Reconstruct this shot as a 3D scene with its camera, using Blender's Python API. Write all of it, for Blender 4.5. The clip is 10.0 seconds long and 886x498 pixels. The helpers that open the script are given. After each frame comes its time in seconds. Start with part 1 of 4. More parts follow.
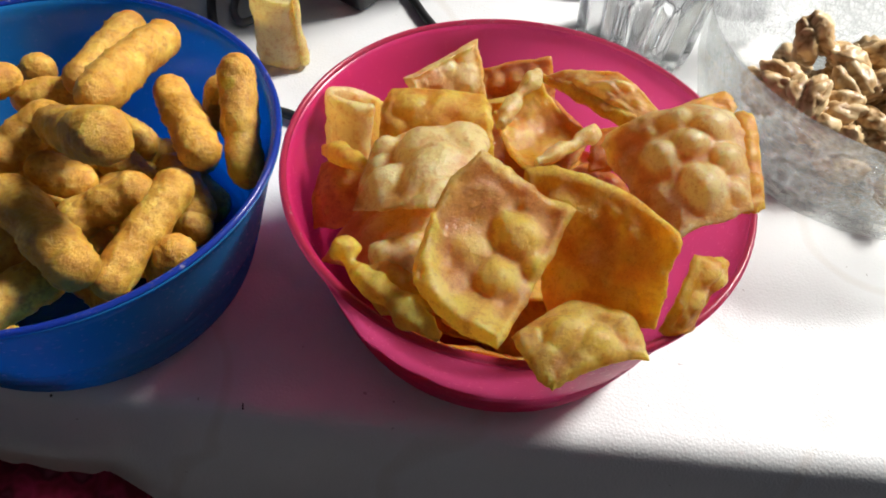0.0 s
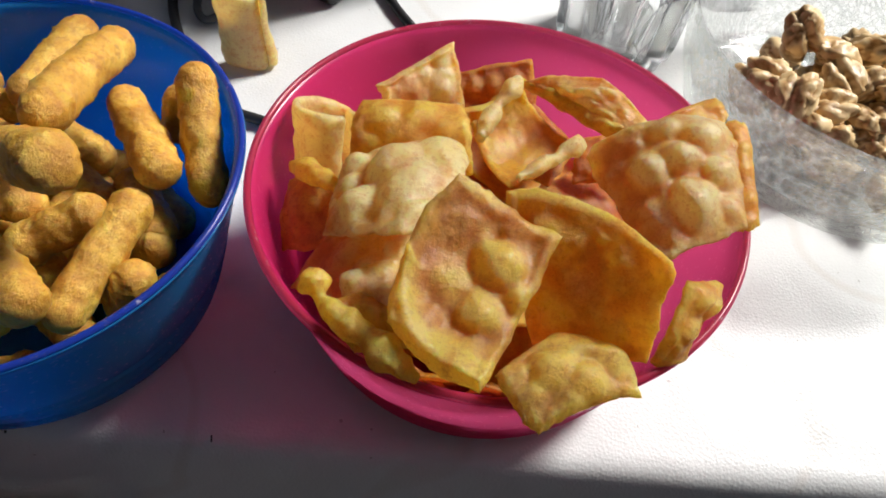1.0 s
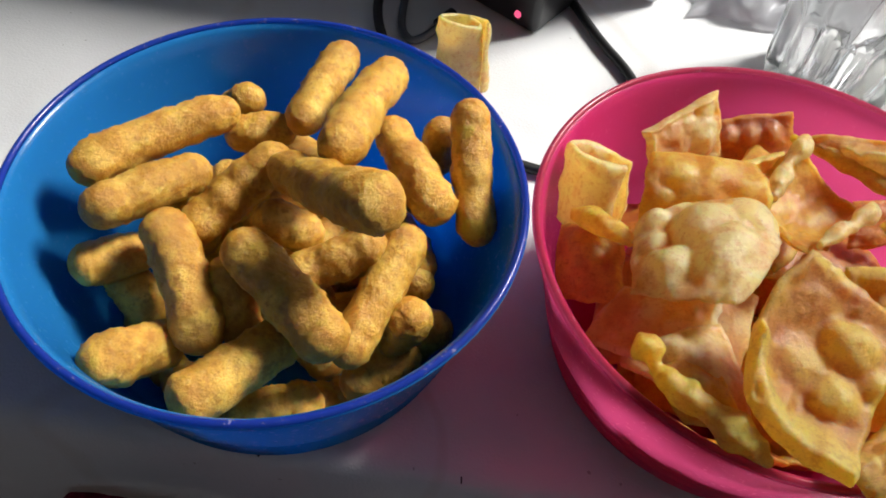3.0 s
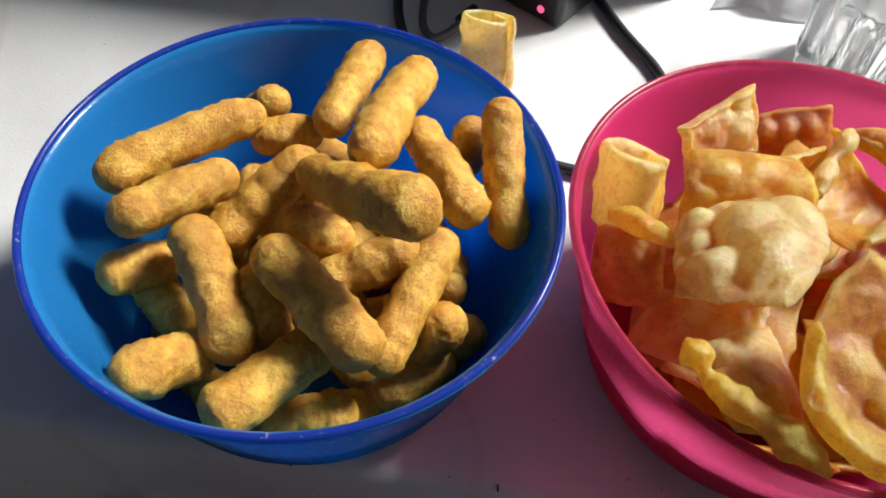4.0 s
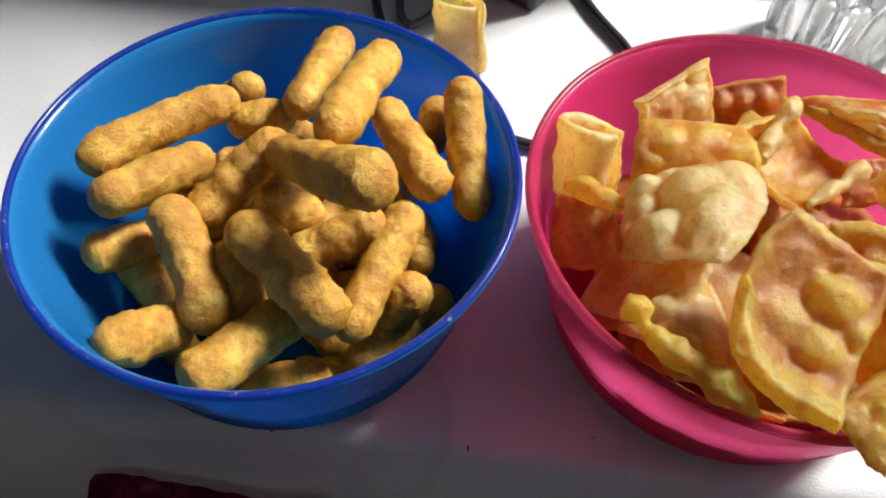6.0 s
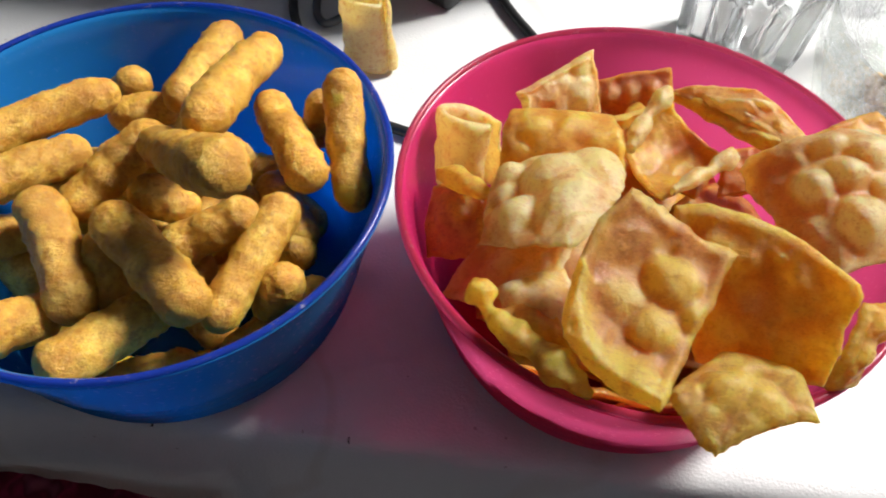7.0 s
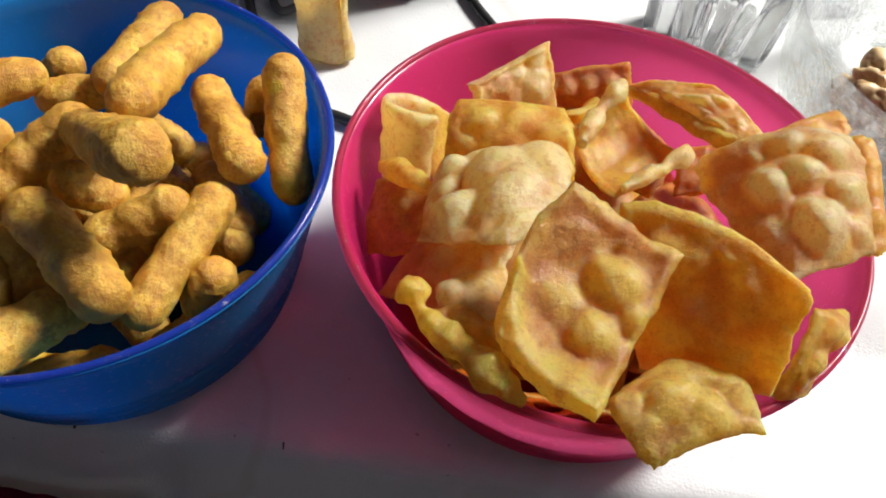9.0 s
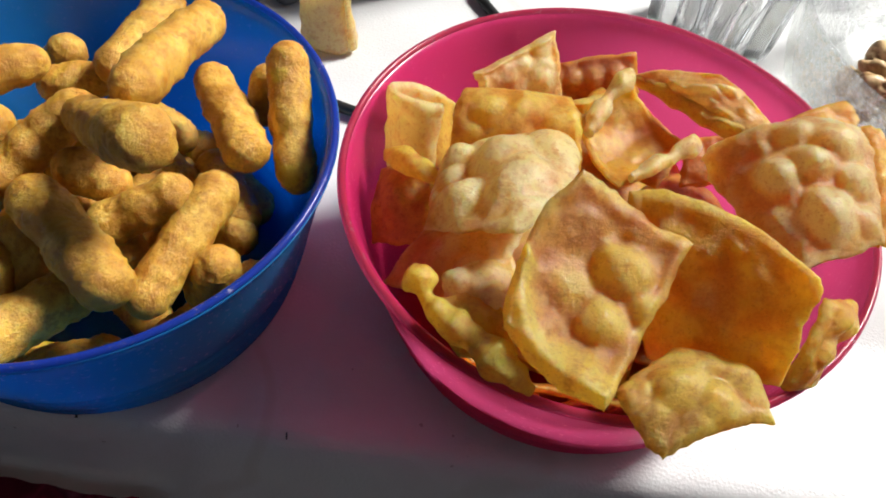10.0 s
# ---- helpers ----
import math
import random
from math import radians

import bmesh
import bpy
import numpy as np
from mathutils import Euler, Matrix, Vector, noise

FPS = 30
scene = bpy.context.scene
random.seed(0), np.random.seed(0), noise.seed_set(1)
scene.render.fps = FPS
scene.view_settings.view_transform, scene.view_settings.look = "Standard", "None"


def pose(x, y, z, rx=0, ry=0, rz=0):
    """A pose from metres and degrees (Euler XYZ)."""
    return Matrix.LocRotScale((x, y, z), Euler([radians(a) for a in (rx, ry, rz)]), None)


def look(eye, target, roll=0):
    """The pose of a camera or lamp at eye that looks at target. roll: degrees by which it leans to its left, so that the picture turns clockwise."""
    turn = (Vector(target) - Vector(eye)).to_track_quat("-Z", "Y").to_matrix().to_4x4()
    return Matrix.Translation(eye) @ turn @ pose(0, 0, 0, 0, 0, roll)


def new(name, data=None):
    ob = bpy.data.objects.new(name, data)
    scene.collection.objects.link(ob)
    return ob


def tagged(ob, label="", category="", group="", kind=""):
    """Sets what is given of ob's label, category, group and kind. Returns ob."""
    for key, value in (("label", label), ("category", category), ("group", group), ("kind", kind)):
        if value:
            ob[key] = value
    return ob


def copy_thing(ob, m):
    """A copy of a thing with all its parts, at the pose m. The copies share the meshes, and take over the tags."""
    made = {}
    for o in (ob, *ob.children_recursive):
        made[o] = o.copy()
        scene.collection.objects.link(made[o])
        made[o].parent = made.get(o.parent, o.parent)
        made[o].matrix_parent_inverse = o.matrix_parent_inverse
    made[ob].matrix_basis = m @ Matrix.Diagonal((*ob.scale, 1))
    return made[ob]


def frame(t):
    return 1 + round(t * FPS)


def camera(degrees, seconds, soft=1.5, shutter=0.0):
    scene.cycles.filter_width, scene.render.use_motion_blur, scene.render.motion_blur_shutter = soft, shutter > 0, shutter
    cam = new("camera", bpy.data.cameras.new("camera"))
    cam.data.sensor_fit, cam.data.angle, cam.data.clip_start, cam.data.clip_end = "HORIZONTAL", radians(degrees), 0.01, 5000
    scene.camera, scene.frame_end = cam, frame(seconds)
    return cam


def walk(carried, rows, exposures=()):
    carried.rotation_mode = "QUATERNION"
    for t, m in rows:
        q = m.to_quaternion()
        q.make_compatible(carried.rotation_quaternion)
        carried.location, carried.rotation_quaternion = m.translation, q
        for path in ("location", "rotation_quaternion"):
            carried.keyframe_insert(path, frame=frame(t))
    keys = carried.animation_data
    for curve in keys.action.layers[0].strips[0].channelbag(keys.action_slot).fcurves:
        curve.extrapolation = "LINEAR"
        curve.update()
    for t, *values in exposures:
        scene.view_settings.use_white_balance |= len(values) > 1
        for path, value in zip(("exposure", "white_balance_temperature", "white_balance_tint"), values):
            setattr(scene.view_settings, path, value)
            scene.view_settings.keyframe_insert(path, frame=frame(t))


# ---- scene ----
def look_from(x, y, z, yaw, pitch, roll):
    """Camera pose: heading, tilt and lean in degrees."""
    return pose(x, y, z, 0, 0, yaw) @ pose(0, 0, 0, 90 + pitch) @ pose(0, 0, 0, 0, 0, roll)


cam = camera(61.04, 10.0, soft=1.75, shutter=0.4)
EXPOSURES = [(0, -0.32), (1.0, -0.36), (2.0, -0.55), (2.6, -0.38), (3.0, -0.2), (4.5, -0.06), (6.0, -0.06), (7.5, -0.16), (9.0, -0.2), (10.0, -0.2)]
walk(cam, [
    (0, look_from(0.0001, 0.0001, 0.2604, -0.00, -51.49, 5.73)),
    (0.5, look_from(0.0008, 0.0118, 0.2566, -1.19, -52.19, 6.19)),
    (1, look_from(-0.0000, 0.0207, 0.2570, -2.64, -52.85, 6.90)),
    (1.5, look_from(-0.0043, 0.0204, 0.2575, -3.30, -53.07, 7.50)),
    (2, look_from(-0.0284, 0.0235, 0.2558, -3.22, -53.03, 8.57)),
    (2.5, look_from(-0.0663, 0.0292, 0.2564, 0.48, -53.32, 7.52)),
    (3, look_from(-0.0815, 0.0293, 0.2570, 2.24, -53.23, 7.26)),
    (4.5, look_from(-0.0897, 0.0357, 0.2517, 4.30, -53.95, 4.26)),
    (5, look_from(-0.0896, 0.0358, 0.2556, 4.50, -54.22, 3.79)),
    (5.5, look_from(-0.0829, 0.0342, 0.2583, 4.31, -54.37, 3.61)),
    (6, look_from(-0.0721, 0.0223, 0.2599, 5.05, -54.15, 2.69)),
    (7.5, look_from(-0.0218, 0.0208, 0.2554, 3.21, -52.99, 3.76)),
    (8, look_from(-0.0255, 0.0190, 0.2542, 2.53, -52.89, 4.68)),
    (8.5, look_from(-0.0288, 0.0249, 0.2445, 2.06, -52.94, 5.86)),
    (9, look_from(-0.0188, 0.0295, 0.2465, 1.70, -53.12, 5.96)),
    (9.5, look_from(-0.0172, 0.0293, 0.2465, 1.17, -53.24, 6.34)),
    (10, look_from(-0.0210, 0.0286, 0.2440, 1.34, -53.44, 6.50)),
], EXPOSURES)

WINDOW = (0.70, 2.45, 0.22, 2.35)

# ---- light: sun and sky through the window of the room ----
TO_SUN = Vector((0.0625, 0.0430, 0.0719)).normalized()
world = bpy.data.worlds.new("sky")
scene.world = world
world.use_nodes = True
wn = world.node_tree.nodes
sky = wn.new("ShaderNodeTexSky")
sky.sky_type, sky.sun_disc = "NISHITA", False
sky.sun_elevation = math.asin(TO_SUN.z)
sky.sun_rotation = math.atan2(TO_SUN.x, TO_SUN.y)
wn["Background"].inputs["Strength"].default_value = 0.09
world.node_tree.links.new(sky.outputs[0], wn["Background"].inputs["Color"])

sun = new("sun", bpy.data.lights.new("sun", "SUN"))
sun.data.energy, sun.data.angle, sun.data.color = 7.6, radians(15.0), (1.0, 0.98, 0.94)
sun.matrix_basis = look(TO_SUN * 3, (0, 0, 0))
glow = new("window_skylight", bpy.data.lights.new("window_skylight", "AREA"))
glow.data.shape, glow.data.size, glow.data.size_y = "RECTANGLE", 1.5, 2.0
glow.data.energy, glow.data.color = 22.0, (0.90, 0.96, 1.0)
glow.matrix_basis = look((1.65, 1.0, 1.28), (1.65, 0.0, 1.28))


# ---- materials ----
def material(name, rough=0.5, spec=0.5):
    m = bpy.data.materials.new(name)
    m.use_nodes = True
    b = m.node_tree.nodes["Principled BSDF"]
    b.inputs["Roughness"].default_value = rough
    b.inputs["Specular IOR Level"].default_value = spec
    return m, m.node_tree.nodes, m.node_tree.links, b


def coords(n, l, space="Object"):
    return n.new("ShaderNodeTexCoord").outputs[space]


def noise_tex(n, l, at, scale, detail=4.0, rough=0.55):
    t = n.new("ShaderNodeTexNoise")
    t.inputs["Scale"].default_value, t.inputs["Detail"].default_value, t.inputs["Roughness"].default_value = scale, detail, rough
    l.new(at, t.inputs["Vector"])
    return t.outputs["Fac"]


def ramp(n, l, fac, stops):
    r = n.new("ShaderNodeValToRGB")
    while len(r.color_ramp.elements) < len(stops):
        r.color_ramp.elements.new(0.5)
    for e, (p, c) in zip(r.color_ramp.elements, stops):
        e.position, e.color = p, (*c, 1) if len(c) == 3 else c
    l.new(fac, r.inputs["Fac"])
    return r.outputs["Color"]


def mix(n, l, fac, a, b, blend="MIX"):
    m = n.new("ShaderNodeMix")
    m.data_type, m.blend_type = "RGBA", blend
    for socket, value in ((m.inputs[0], fac), (m.inputs[6], a), (m.inputs[7], b)):
        if hasattr(value, "is_linked"):
            l.new(value, socket)
        else:
            socket.default_value = value if isinstance(value, float) else (*value, 1)
    return m.outputs[2]


def bump(n, l, b, height, strength, distance):
    k = n.new("ShaderNodeBump")
    k.inputs["Strength"].default_value, k.inputs["Distance"].default_value = strength, distance
    l.new(height, k.inputs["Height"])
    l.new(k.outputs[0], b.inputs["Normal"])
    return k


def plain(name, color, rough=0.5, spec=0.5, metal=0.0, grain=900.0, deep=0.0002, vary=0.12):
    m, n, l, b = material(name, rough, spec)
    at = coords(n, l)
    f = noise_tex(n, l, at, grain * 0.06)
    l.new(ramp(n, l, f, [(0.3, [c * (1 - vary) for c in color]), (0.7, [min(1, c * (1 + vary)) for c in color])]), b.inputs["Base Color"])
    b.inputs["Metallic"].default_value = metal
    bump(n, l, b, noise_tex(n, l, at, grain), 0.4, deep)
    return m


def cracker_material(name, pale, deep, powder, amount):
    """Fried dough: paler blisters, edges with a backlit glow coloured in, deeper flats and a dusting of paprika."""
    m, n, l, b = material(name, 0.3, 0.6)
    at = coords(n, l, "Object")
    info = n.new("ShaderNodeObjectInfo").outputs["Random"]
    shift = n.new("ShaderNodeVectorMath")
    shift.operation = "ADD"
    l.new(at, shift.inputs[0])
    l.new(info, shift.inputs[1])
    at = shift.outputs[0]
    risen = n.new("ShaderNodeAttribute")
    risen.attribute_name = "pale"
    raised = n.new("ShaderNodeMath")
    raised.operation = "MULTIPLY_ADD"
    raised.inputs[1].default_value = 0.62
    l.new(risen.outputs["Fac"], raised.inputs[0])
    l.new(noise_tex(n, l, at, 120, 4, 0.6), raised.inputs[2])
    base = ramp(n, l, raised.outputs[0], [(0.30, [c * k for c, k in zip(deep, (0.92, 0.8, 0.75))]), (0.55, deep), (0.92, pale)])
    fine = noise_tex(n, l, at, 1500, 5, 0.75)
    broad = noise_tex(n, l, at, 90, 4, 0.65)
    low = n.new("ShaderNodeMath")
    low.operation = "MULTIPLY_ADD"
    low.inputs[1].default_value = -0.16
    l.new(risen.outputs["Fac"], low.inputs[0])
    l.new(broad, low.inputs[2])
    dust = n.new("ShaderNodeMath")
    dust.operation = "MULTIPLY"
    l.new(ramp(n, l, low.outputs[0], [(0.40, (0, 0, 0)), (0.58, (1, 1, 1))]), dust.inputs[0])
    l.new(ramp(n, l, fine, [(0.3, (0.35, 0.35, 0.35)), (0.62, (1, 1, 1))]), dust.inputs[1])
    some = n.new("ShaderNodeMath")
    some.operation = "MULTIPLY"
    some.inputs[1].default_value = amount
    l.new(dust.outputs[0], some.inputs[0])
    col = mix(n, l, some.outputs[0], base, powder)
    toast = ramp(n, l, noise_tex(n, l, at, 330, 5, 0.75), [(0.50, (0, 0, 0)), (0.66, (0.5, 0.5, 0.5))])
    col = mix(n, l, toast, col, [c * 0.85 for c in powder])
    speck = ramp(n, l, noise_tex(n, l, at, 1100, 3, 0.6), [(0.58, (0, 0, 0)), (0.72, (0.4, 0.4, 0.4))])
    col = mix(n, l, speck, col, [c * 0.6 for c in powder])
    l.new(col, b.inputs["Base Color"])
    b.inputs["Coat Weight"].default_value = 0.8
    b.inputs["Coat Roughness"].default_value = 0.2
    oil = n.new("ShaderNodeBump")
    oil.inputs["Strength"].default_value, oil.inputs["Distance"].default_value = 0.6, 0.0003
    l.new(fine, oil.inputs["Height"])
    l.new(oil.outputs[0], b.inputs["Coat Normal"])
    b.inputs["Subsurface Weight"].default_value = 0.6
    b.inputs["Subsurface Radius"].default_value = (0.0085, 0.0045, 0.0014)
    b.inputs["Subsurface Scale"].default_value = 1.0
    l.new(ramp(n, l, broad, [(0.35, (0.26, 0.26, 0.26)), (0.7, (0.46, 0.46, 0.46))]), b.inputs["Roughness"])
    h = n.new("ShaderNodeMath")
    h.operation = "ADD"
    l.new(fine, h.inputs[0])
    l.new(noise_tex(n, l, at, 760, 2), h.inputs[1])
    bump(n, l, b, h.outputs[0], 1.0, 0.0005)
    thin = n.new("ShaderNodeBsdfTranslucent")
    l.new(mix(n, l, 0.8, (1.0, 0.80, 0.28), col), thin.inputs["Color"])
    both = n.new("ShaderNodeMixShader")
    both.inputs[0].default_value = 0.52
    l.new(b.outputs[0], both.inputs[1])
    l.new(thin.outputs[0], both.inputs[2])
    l.new(both.outputs[0], n["Material Output"].inputs["Surface"])
    return m


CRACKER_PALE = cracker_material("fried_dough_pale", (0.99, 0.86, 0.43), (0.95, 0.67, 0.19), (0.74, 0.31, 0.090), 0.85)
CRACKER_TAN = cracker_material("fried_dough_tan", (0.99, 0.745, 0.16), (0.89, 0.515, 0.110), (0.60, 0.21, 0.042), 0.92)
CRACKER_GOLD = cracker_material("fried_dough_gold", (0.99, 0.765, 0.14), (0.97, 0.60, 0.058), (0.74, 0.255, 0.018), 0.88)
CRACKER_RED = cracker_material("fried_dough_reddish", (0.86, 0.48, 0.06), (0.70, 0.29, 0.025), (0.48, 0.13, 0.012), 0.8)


def puff_material():
    m, n, l, b = material("corn_puff", 0.36, 0.45)
    at = coords(n, l)
    info = n.new("ShaderNodeObjectInfo").outputs["Random"]
    shift = n.new("ShaderNodeVectorMath")
    l.new(at, shift.inputs[0])
    l.new(info, shift.inputs[1])
    at = shift.outputs[0]
    base = ramp(n, l, noise_tex(n, l, at, 95, 3, 0.6), [(0.32, (0.51, 0.245, 0.032)), (0.5, (0.66, 0.36, 0.055)), (0.68, (0.84, 0.56, 0.115))])
    toast = ramp(n, l, noise_tex(n, l, at, 300, 6, 0.72), [(0.49, (0, 0, 0)), (0.62, (0.72, 0.72, 0.72))])
    col = mix(n, l, toast, base, (0.42, 0.175, 0.024))
    pore = ramp(n, l, noise_tex(n, l, at, 1300, 4, 0.7), [(0.54, (0, 0, 0)), (0.70, (0.45, 0.45, 0.45))])
    col = mix(n, l, pore, col, (0.40, 0.17, 0.03))
    husk = ramp(n, l, noise_tex(n, l, at, 75, 1, 0.4), [(0.70, (0, 0, 0)), (0.76, (0.55, 0.55, 0.55))])
    col = mix(n, l, husk, col, (0.72, 0.58, 0.06))
    tint = n.new("ShaderNodeHueSaturation")
    v = n.new("ShaderNodeMapRange")
    v.inputs[3].default_value, v.inputs[4].default_value = 0.9, 1.08
    l.new(info, v.inputs[0])
    l.new(v.outputs[0], tint.inputs["Value"])
    l.new(col, tint.inputs["Color"])
    l.new(tint.outputs[0], b.inputs["Base Color"])
    b.inputs["Subsurface Weight"].default_value = 0.5
    b.inputs["Subsurface Radius"].default_value = (0.0060, 0.0030, 0.0008)
    b.inputs["Subsurface Scale"].default_value = 1.0
    h = n.new("ShaderNodeMath")
    h.operation = "ADD"
    l.new(noise_tex(n, l, at, 1000, 5, 0.7), h.inputs[0])
    l.new(noise_tex(n, l, at, 380, 3), h.inputs[1])
    bump(n, l, b, h.outputs[0], 1.0, 0.0006)
    return m


PUFF = puff_material()


def bowl_plastic(name, color, through_color, clear, see, lit, worn=0.0):
    """Tinted translucent plastic: part glossy body, part scattered light, part clear."""
    m, n, l, b = material(name, 0.22, 0.5)
    at = coords(n, l)
    col = ramp(n, l, noise_tex(n, l, at, 30), [(0.3, [c * 0.92 for c in color]), (0.7, color)])
    if worn:
        nick = ramp(n, l, noise_tex(n, l, at, 260, 6, 0.8), [(0.60, (0, 0, 0)), (0.68, (worn, worn, worn))])
        col = mix(n, l, nick, col, (0.8, 0.78, 0.82))
    l.new(col, b.inputs["Base Color"])
    scratch = noise_tex(n, l, at, 500, 3)
    l.new(ramp(n, l, scratch, [(0.4, (0.16, 0.16, 0.16)), (0.7, (0.3, 0.3, 0.3))]), b.inputs["Roughness"])
    glowing = n.new("ShaderNodeBsdfTranslucent")
    glowing.inputs["Color"].default_value = (*through_color, 1)
    glass = n.new("ShaderNodeBsdfTransparent")
    glass.inputs["Color"].default_value = (*clear, 1)
    one, two = n.new("ShaderNodeMixShader"), n.new("ShaderNodeMixShader")
    one.inputs[0].default_value, two.inputs[0].default_value = lit, see
    l.new(b.outputs[0], one.inputs[1])
    l.new(glowing.outputs[0], one.inputs[2])
    l.new(one.outputs[0], two.inputs[1])
    l.new(glass.outputs[0], two.inputs[2])
    l.new(two.outputs[0], n["Material Output"].inputs["Surface"])
    return m


PINK = bowl_plastic("pink_plastic", (0.72, 0.032, 0.17), (1.0, 0.36, 0.64), (0.98, 0.30, 0.52), 0.24, 0.48)
PINK_EDGE = bowl_plastic("pink_plastic_worn_edge", (0.44, 0.030, 0.075), (1.0, 0.42, 0.63), (0.98, 0.35, 0.52), 0.1, 0.45, 0.7)
BLUE = bowl_plastic("blue_plastic", (0.025, 0.25, 0.56), (0.02, 0.44, 0.95), (0.05, 0.26, 0.95), 0.13, 0.36)
BLUE_EDGE = bowl_plastic("blue_plastic_worn_edge", (0.022, 0.05, 0.36), (0.05, 0.42, 0.98), (0.10, 0.35, 0.98), 0.1, 0.40, 0.7)


def cloth_material():
    """Off-white oilcloth with a fine leather grain and faint stains."""
    m, n, l, b = material("white_oilcloth", 0.4, 0.5)
    at = coords(n, l)
    f = ramp(n, l, noise_tex(n, l, at, 9, 6, 0.6), [(0.3, (0.66, 0.66, 0.655)), (0.7, (0.73, 0.735, 0.735))])
    vein = n.new("ShaderNodeTexWave")
    vein.inputs["Scale"].default_value, vein.inputs["Distortion"].default_value = 3.0, 9.0
    vein.inputs["Detail"].default_value, vein.inputs["Detail Scale"].default_value = 3.0, 1.6
    l.new(at, vein.inputs["Vector"])
    line = ramp(n, l, vein.outputs["Fac"], [(0.0, (0.22, 0.22, 0.22)), (0.025, (0, 0, 0))])
    col = mix(n, l, line, f, (0.5, 0.42, 0.34))
    spot = ramp(n, l, noise_tex(n, l, at, 260, 1), [(0.79, (0, 0, 0)), (0.81, (0.5, 0.5, 0.5))])
    col = mix(n, l, spot, col, (0.2, 0.17, 0.15))
    l.new(col, b.inputs["Base Color"])
    l.new(ramp(n, l, noise_tex(n, l, at, 40, 4), [(0.3, (0.34, 0.34, 0.34)), (0.7, (0.46, 0.46, 0.46))]), b.inputs["Roughness"])
    grain = n.new("ShaderNodeTexVoronoi")
    grain.inputs["Scale"].default_value = 820
    l.new(at, grain.inputs["Vector"])
    h = n.new("ShaderNodeMath")
    h.operation = "ADD"
    l.new(grain.outputs["Distance"], h.inputs[0])
    l.new(noise_tex(n, l, at, 900, 3), h.inputs[1])
    k = bump(n, l, b, h.outputs[0], 0.3, 0.0003)
    soft = n.new("ShaderNodeBump")
    soft.inputs["Strength"].default_value, soft.inputs["Distance"].default_value = 0.5, 0.006
    l.new(noise_tex(n, l, at, 16, 2), soft.inputs["Height"])
    l.new(soft.outputs[0], k.inputs["Normal"])
    return m


CLOTH = cloth_material()


def glass_material(name, rough, tint, relief, scale, see, whiten):
    m, n, l, b = material(name, rough, 0.5)
    b.inputs["Transmission Weight"].default_value = 1.0
    b.inputs["IOR"].default_value = 1.45
    b.inputs["Base Color"].default_value = (*tint, 1)
    if relief:
        at = coords(n, l)
        warp = n.new("ShaderNodeTexNoise")
        warp.inputs["Scale"].default_value = scale
        l.new(at, warp.inputs["Vector"])
        crease = n.new("ShaderNodeTexVoronoi")
        crease.feature = "DISTANCE_TO_EDGE"
        crease.inputs["Scale"].default_value = scale * 1.6
        l.new(mix(n, l, 0.010, at, warp.outputs["Color"], "ADD"), crease.inputs["Vector"])
        fine = n.new("ShaderNodeTexVoronoi")
        fine.feature = "DISTANCE_TO_EDGE"
        fine.inputs["Scale"].default_value = scale * 5.5
        l.new(at, fine.inputs["Vector"])
        streak = ramp(n, l, fine.outputs["Distance"], [(0.0, (0.5, 0.5, 0.5)), (0.10, (0, 0, 0))])
        lines = ramp(n, l, crease.outputs["Distance"], [(0.0, (1, 1, 1)), (0.030, (0, 0, 0))])
        both = n.new("ShaderNodeMath")
        both.operation = "ADD"
        l.new(lines, both.inputs[0])
        l.new(streak, both.inputs[1])
        bump(n, l, b, both.outputs[0], 1.0, relief)
    clear = n.new("ShaderNodeBsdfTransparent")
    clear.inputs["Color"].default_value = (0.93, 0.94, 0.93, 1)
    two = n.new("ShaderNodeMixShader")
    two.inputs[0].default_value = see
    body = b
    # white scatter added to brighten the glass, densest where crackle ridges would glint
    if whiten:
        haze, body = n.new("ShaderNodeBsdfTranslucent"), n.new("ShaderNodeMixShader")
        haze.inputs["Color"].default_value = (0.9, 0.92, 0.92, 1)
        body.inputs[0].default_value = whiten
        if relief:
            ridge = n.new("ShaderNodeMath")
            ridge.operation = "MULTIPLY_ADD"
            ridge.inputs[1].default_value, ridge.inputs[2].default_value = 0.45, whiten
            l.new(lines, ridge.inputs[0])
            l.new(ridge.outputs[0], body.inputs[0])
        l.new(b.outputs[0], body.inputs[1])
        l.new(haze.outputs[0], body.inputs[2])
    l.new(body.outputs[0], two.inputs[1])
    l.new(clear.outputs[0], two.inputs[2])
    l.new(two.outputs[0], n["Material Output"].inputs["Surface"])
    return m


ICE_GLASS = glass_material("pressed_ice_glass", 0.03, (0.98, 0.99, 0.98), 0.0022, 52.0, 0.60, 0.06)
CLEAR_GLASS = glass_material("clear_glass", 0.0, (0.98, 0.99, 0.99), 0.0, 90.0, 0.10, 0.02)


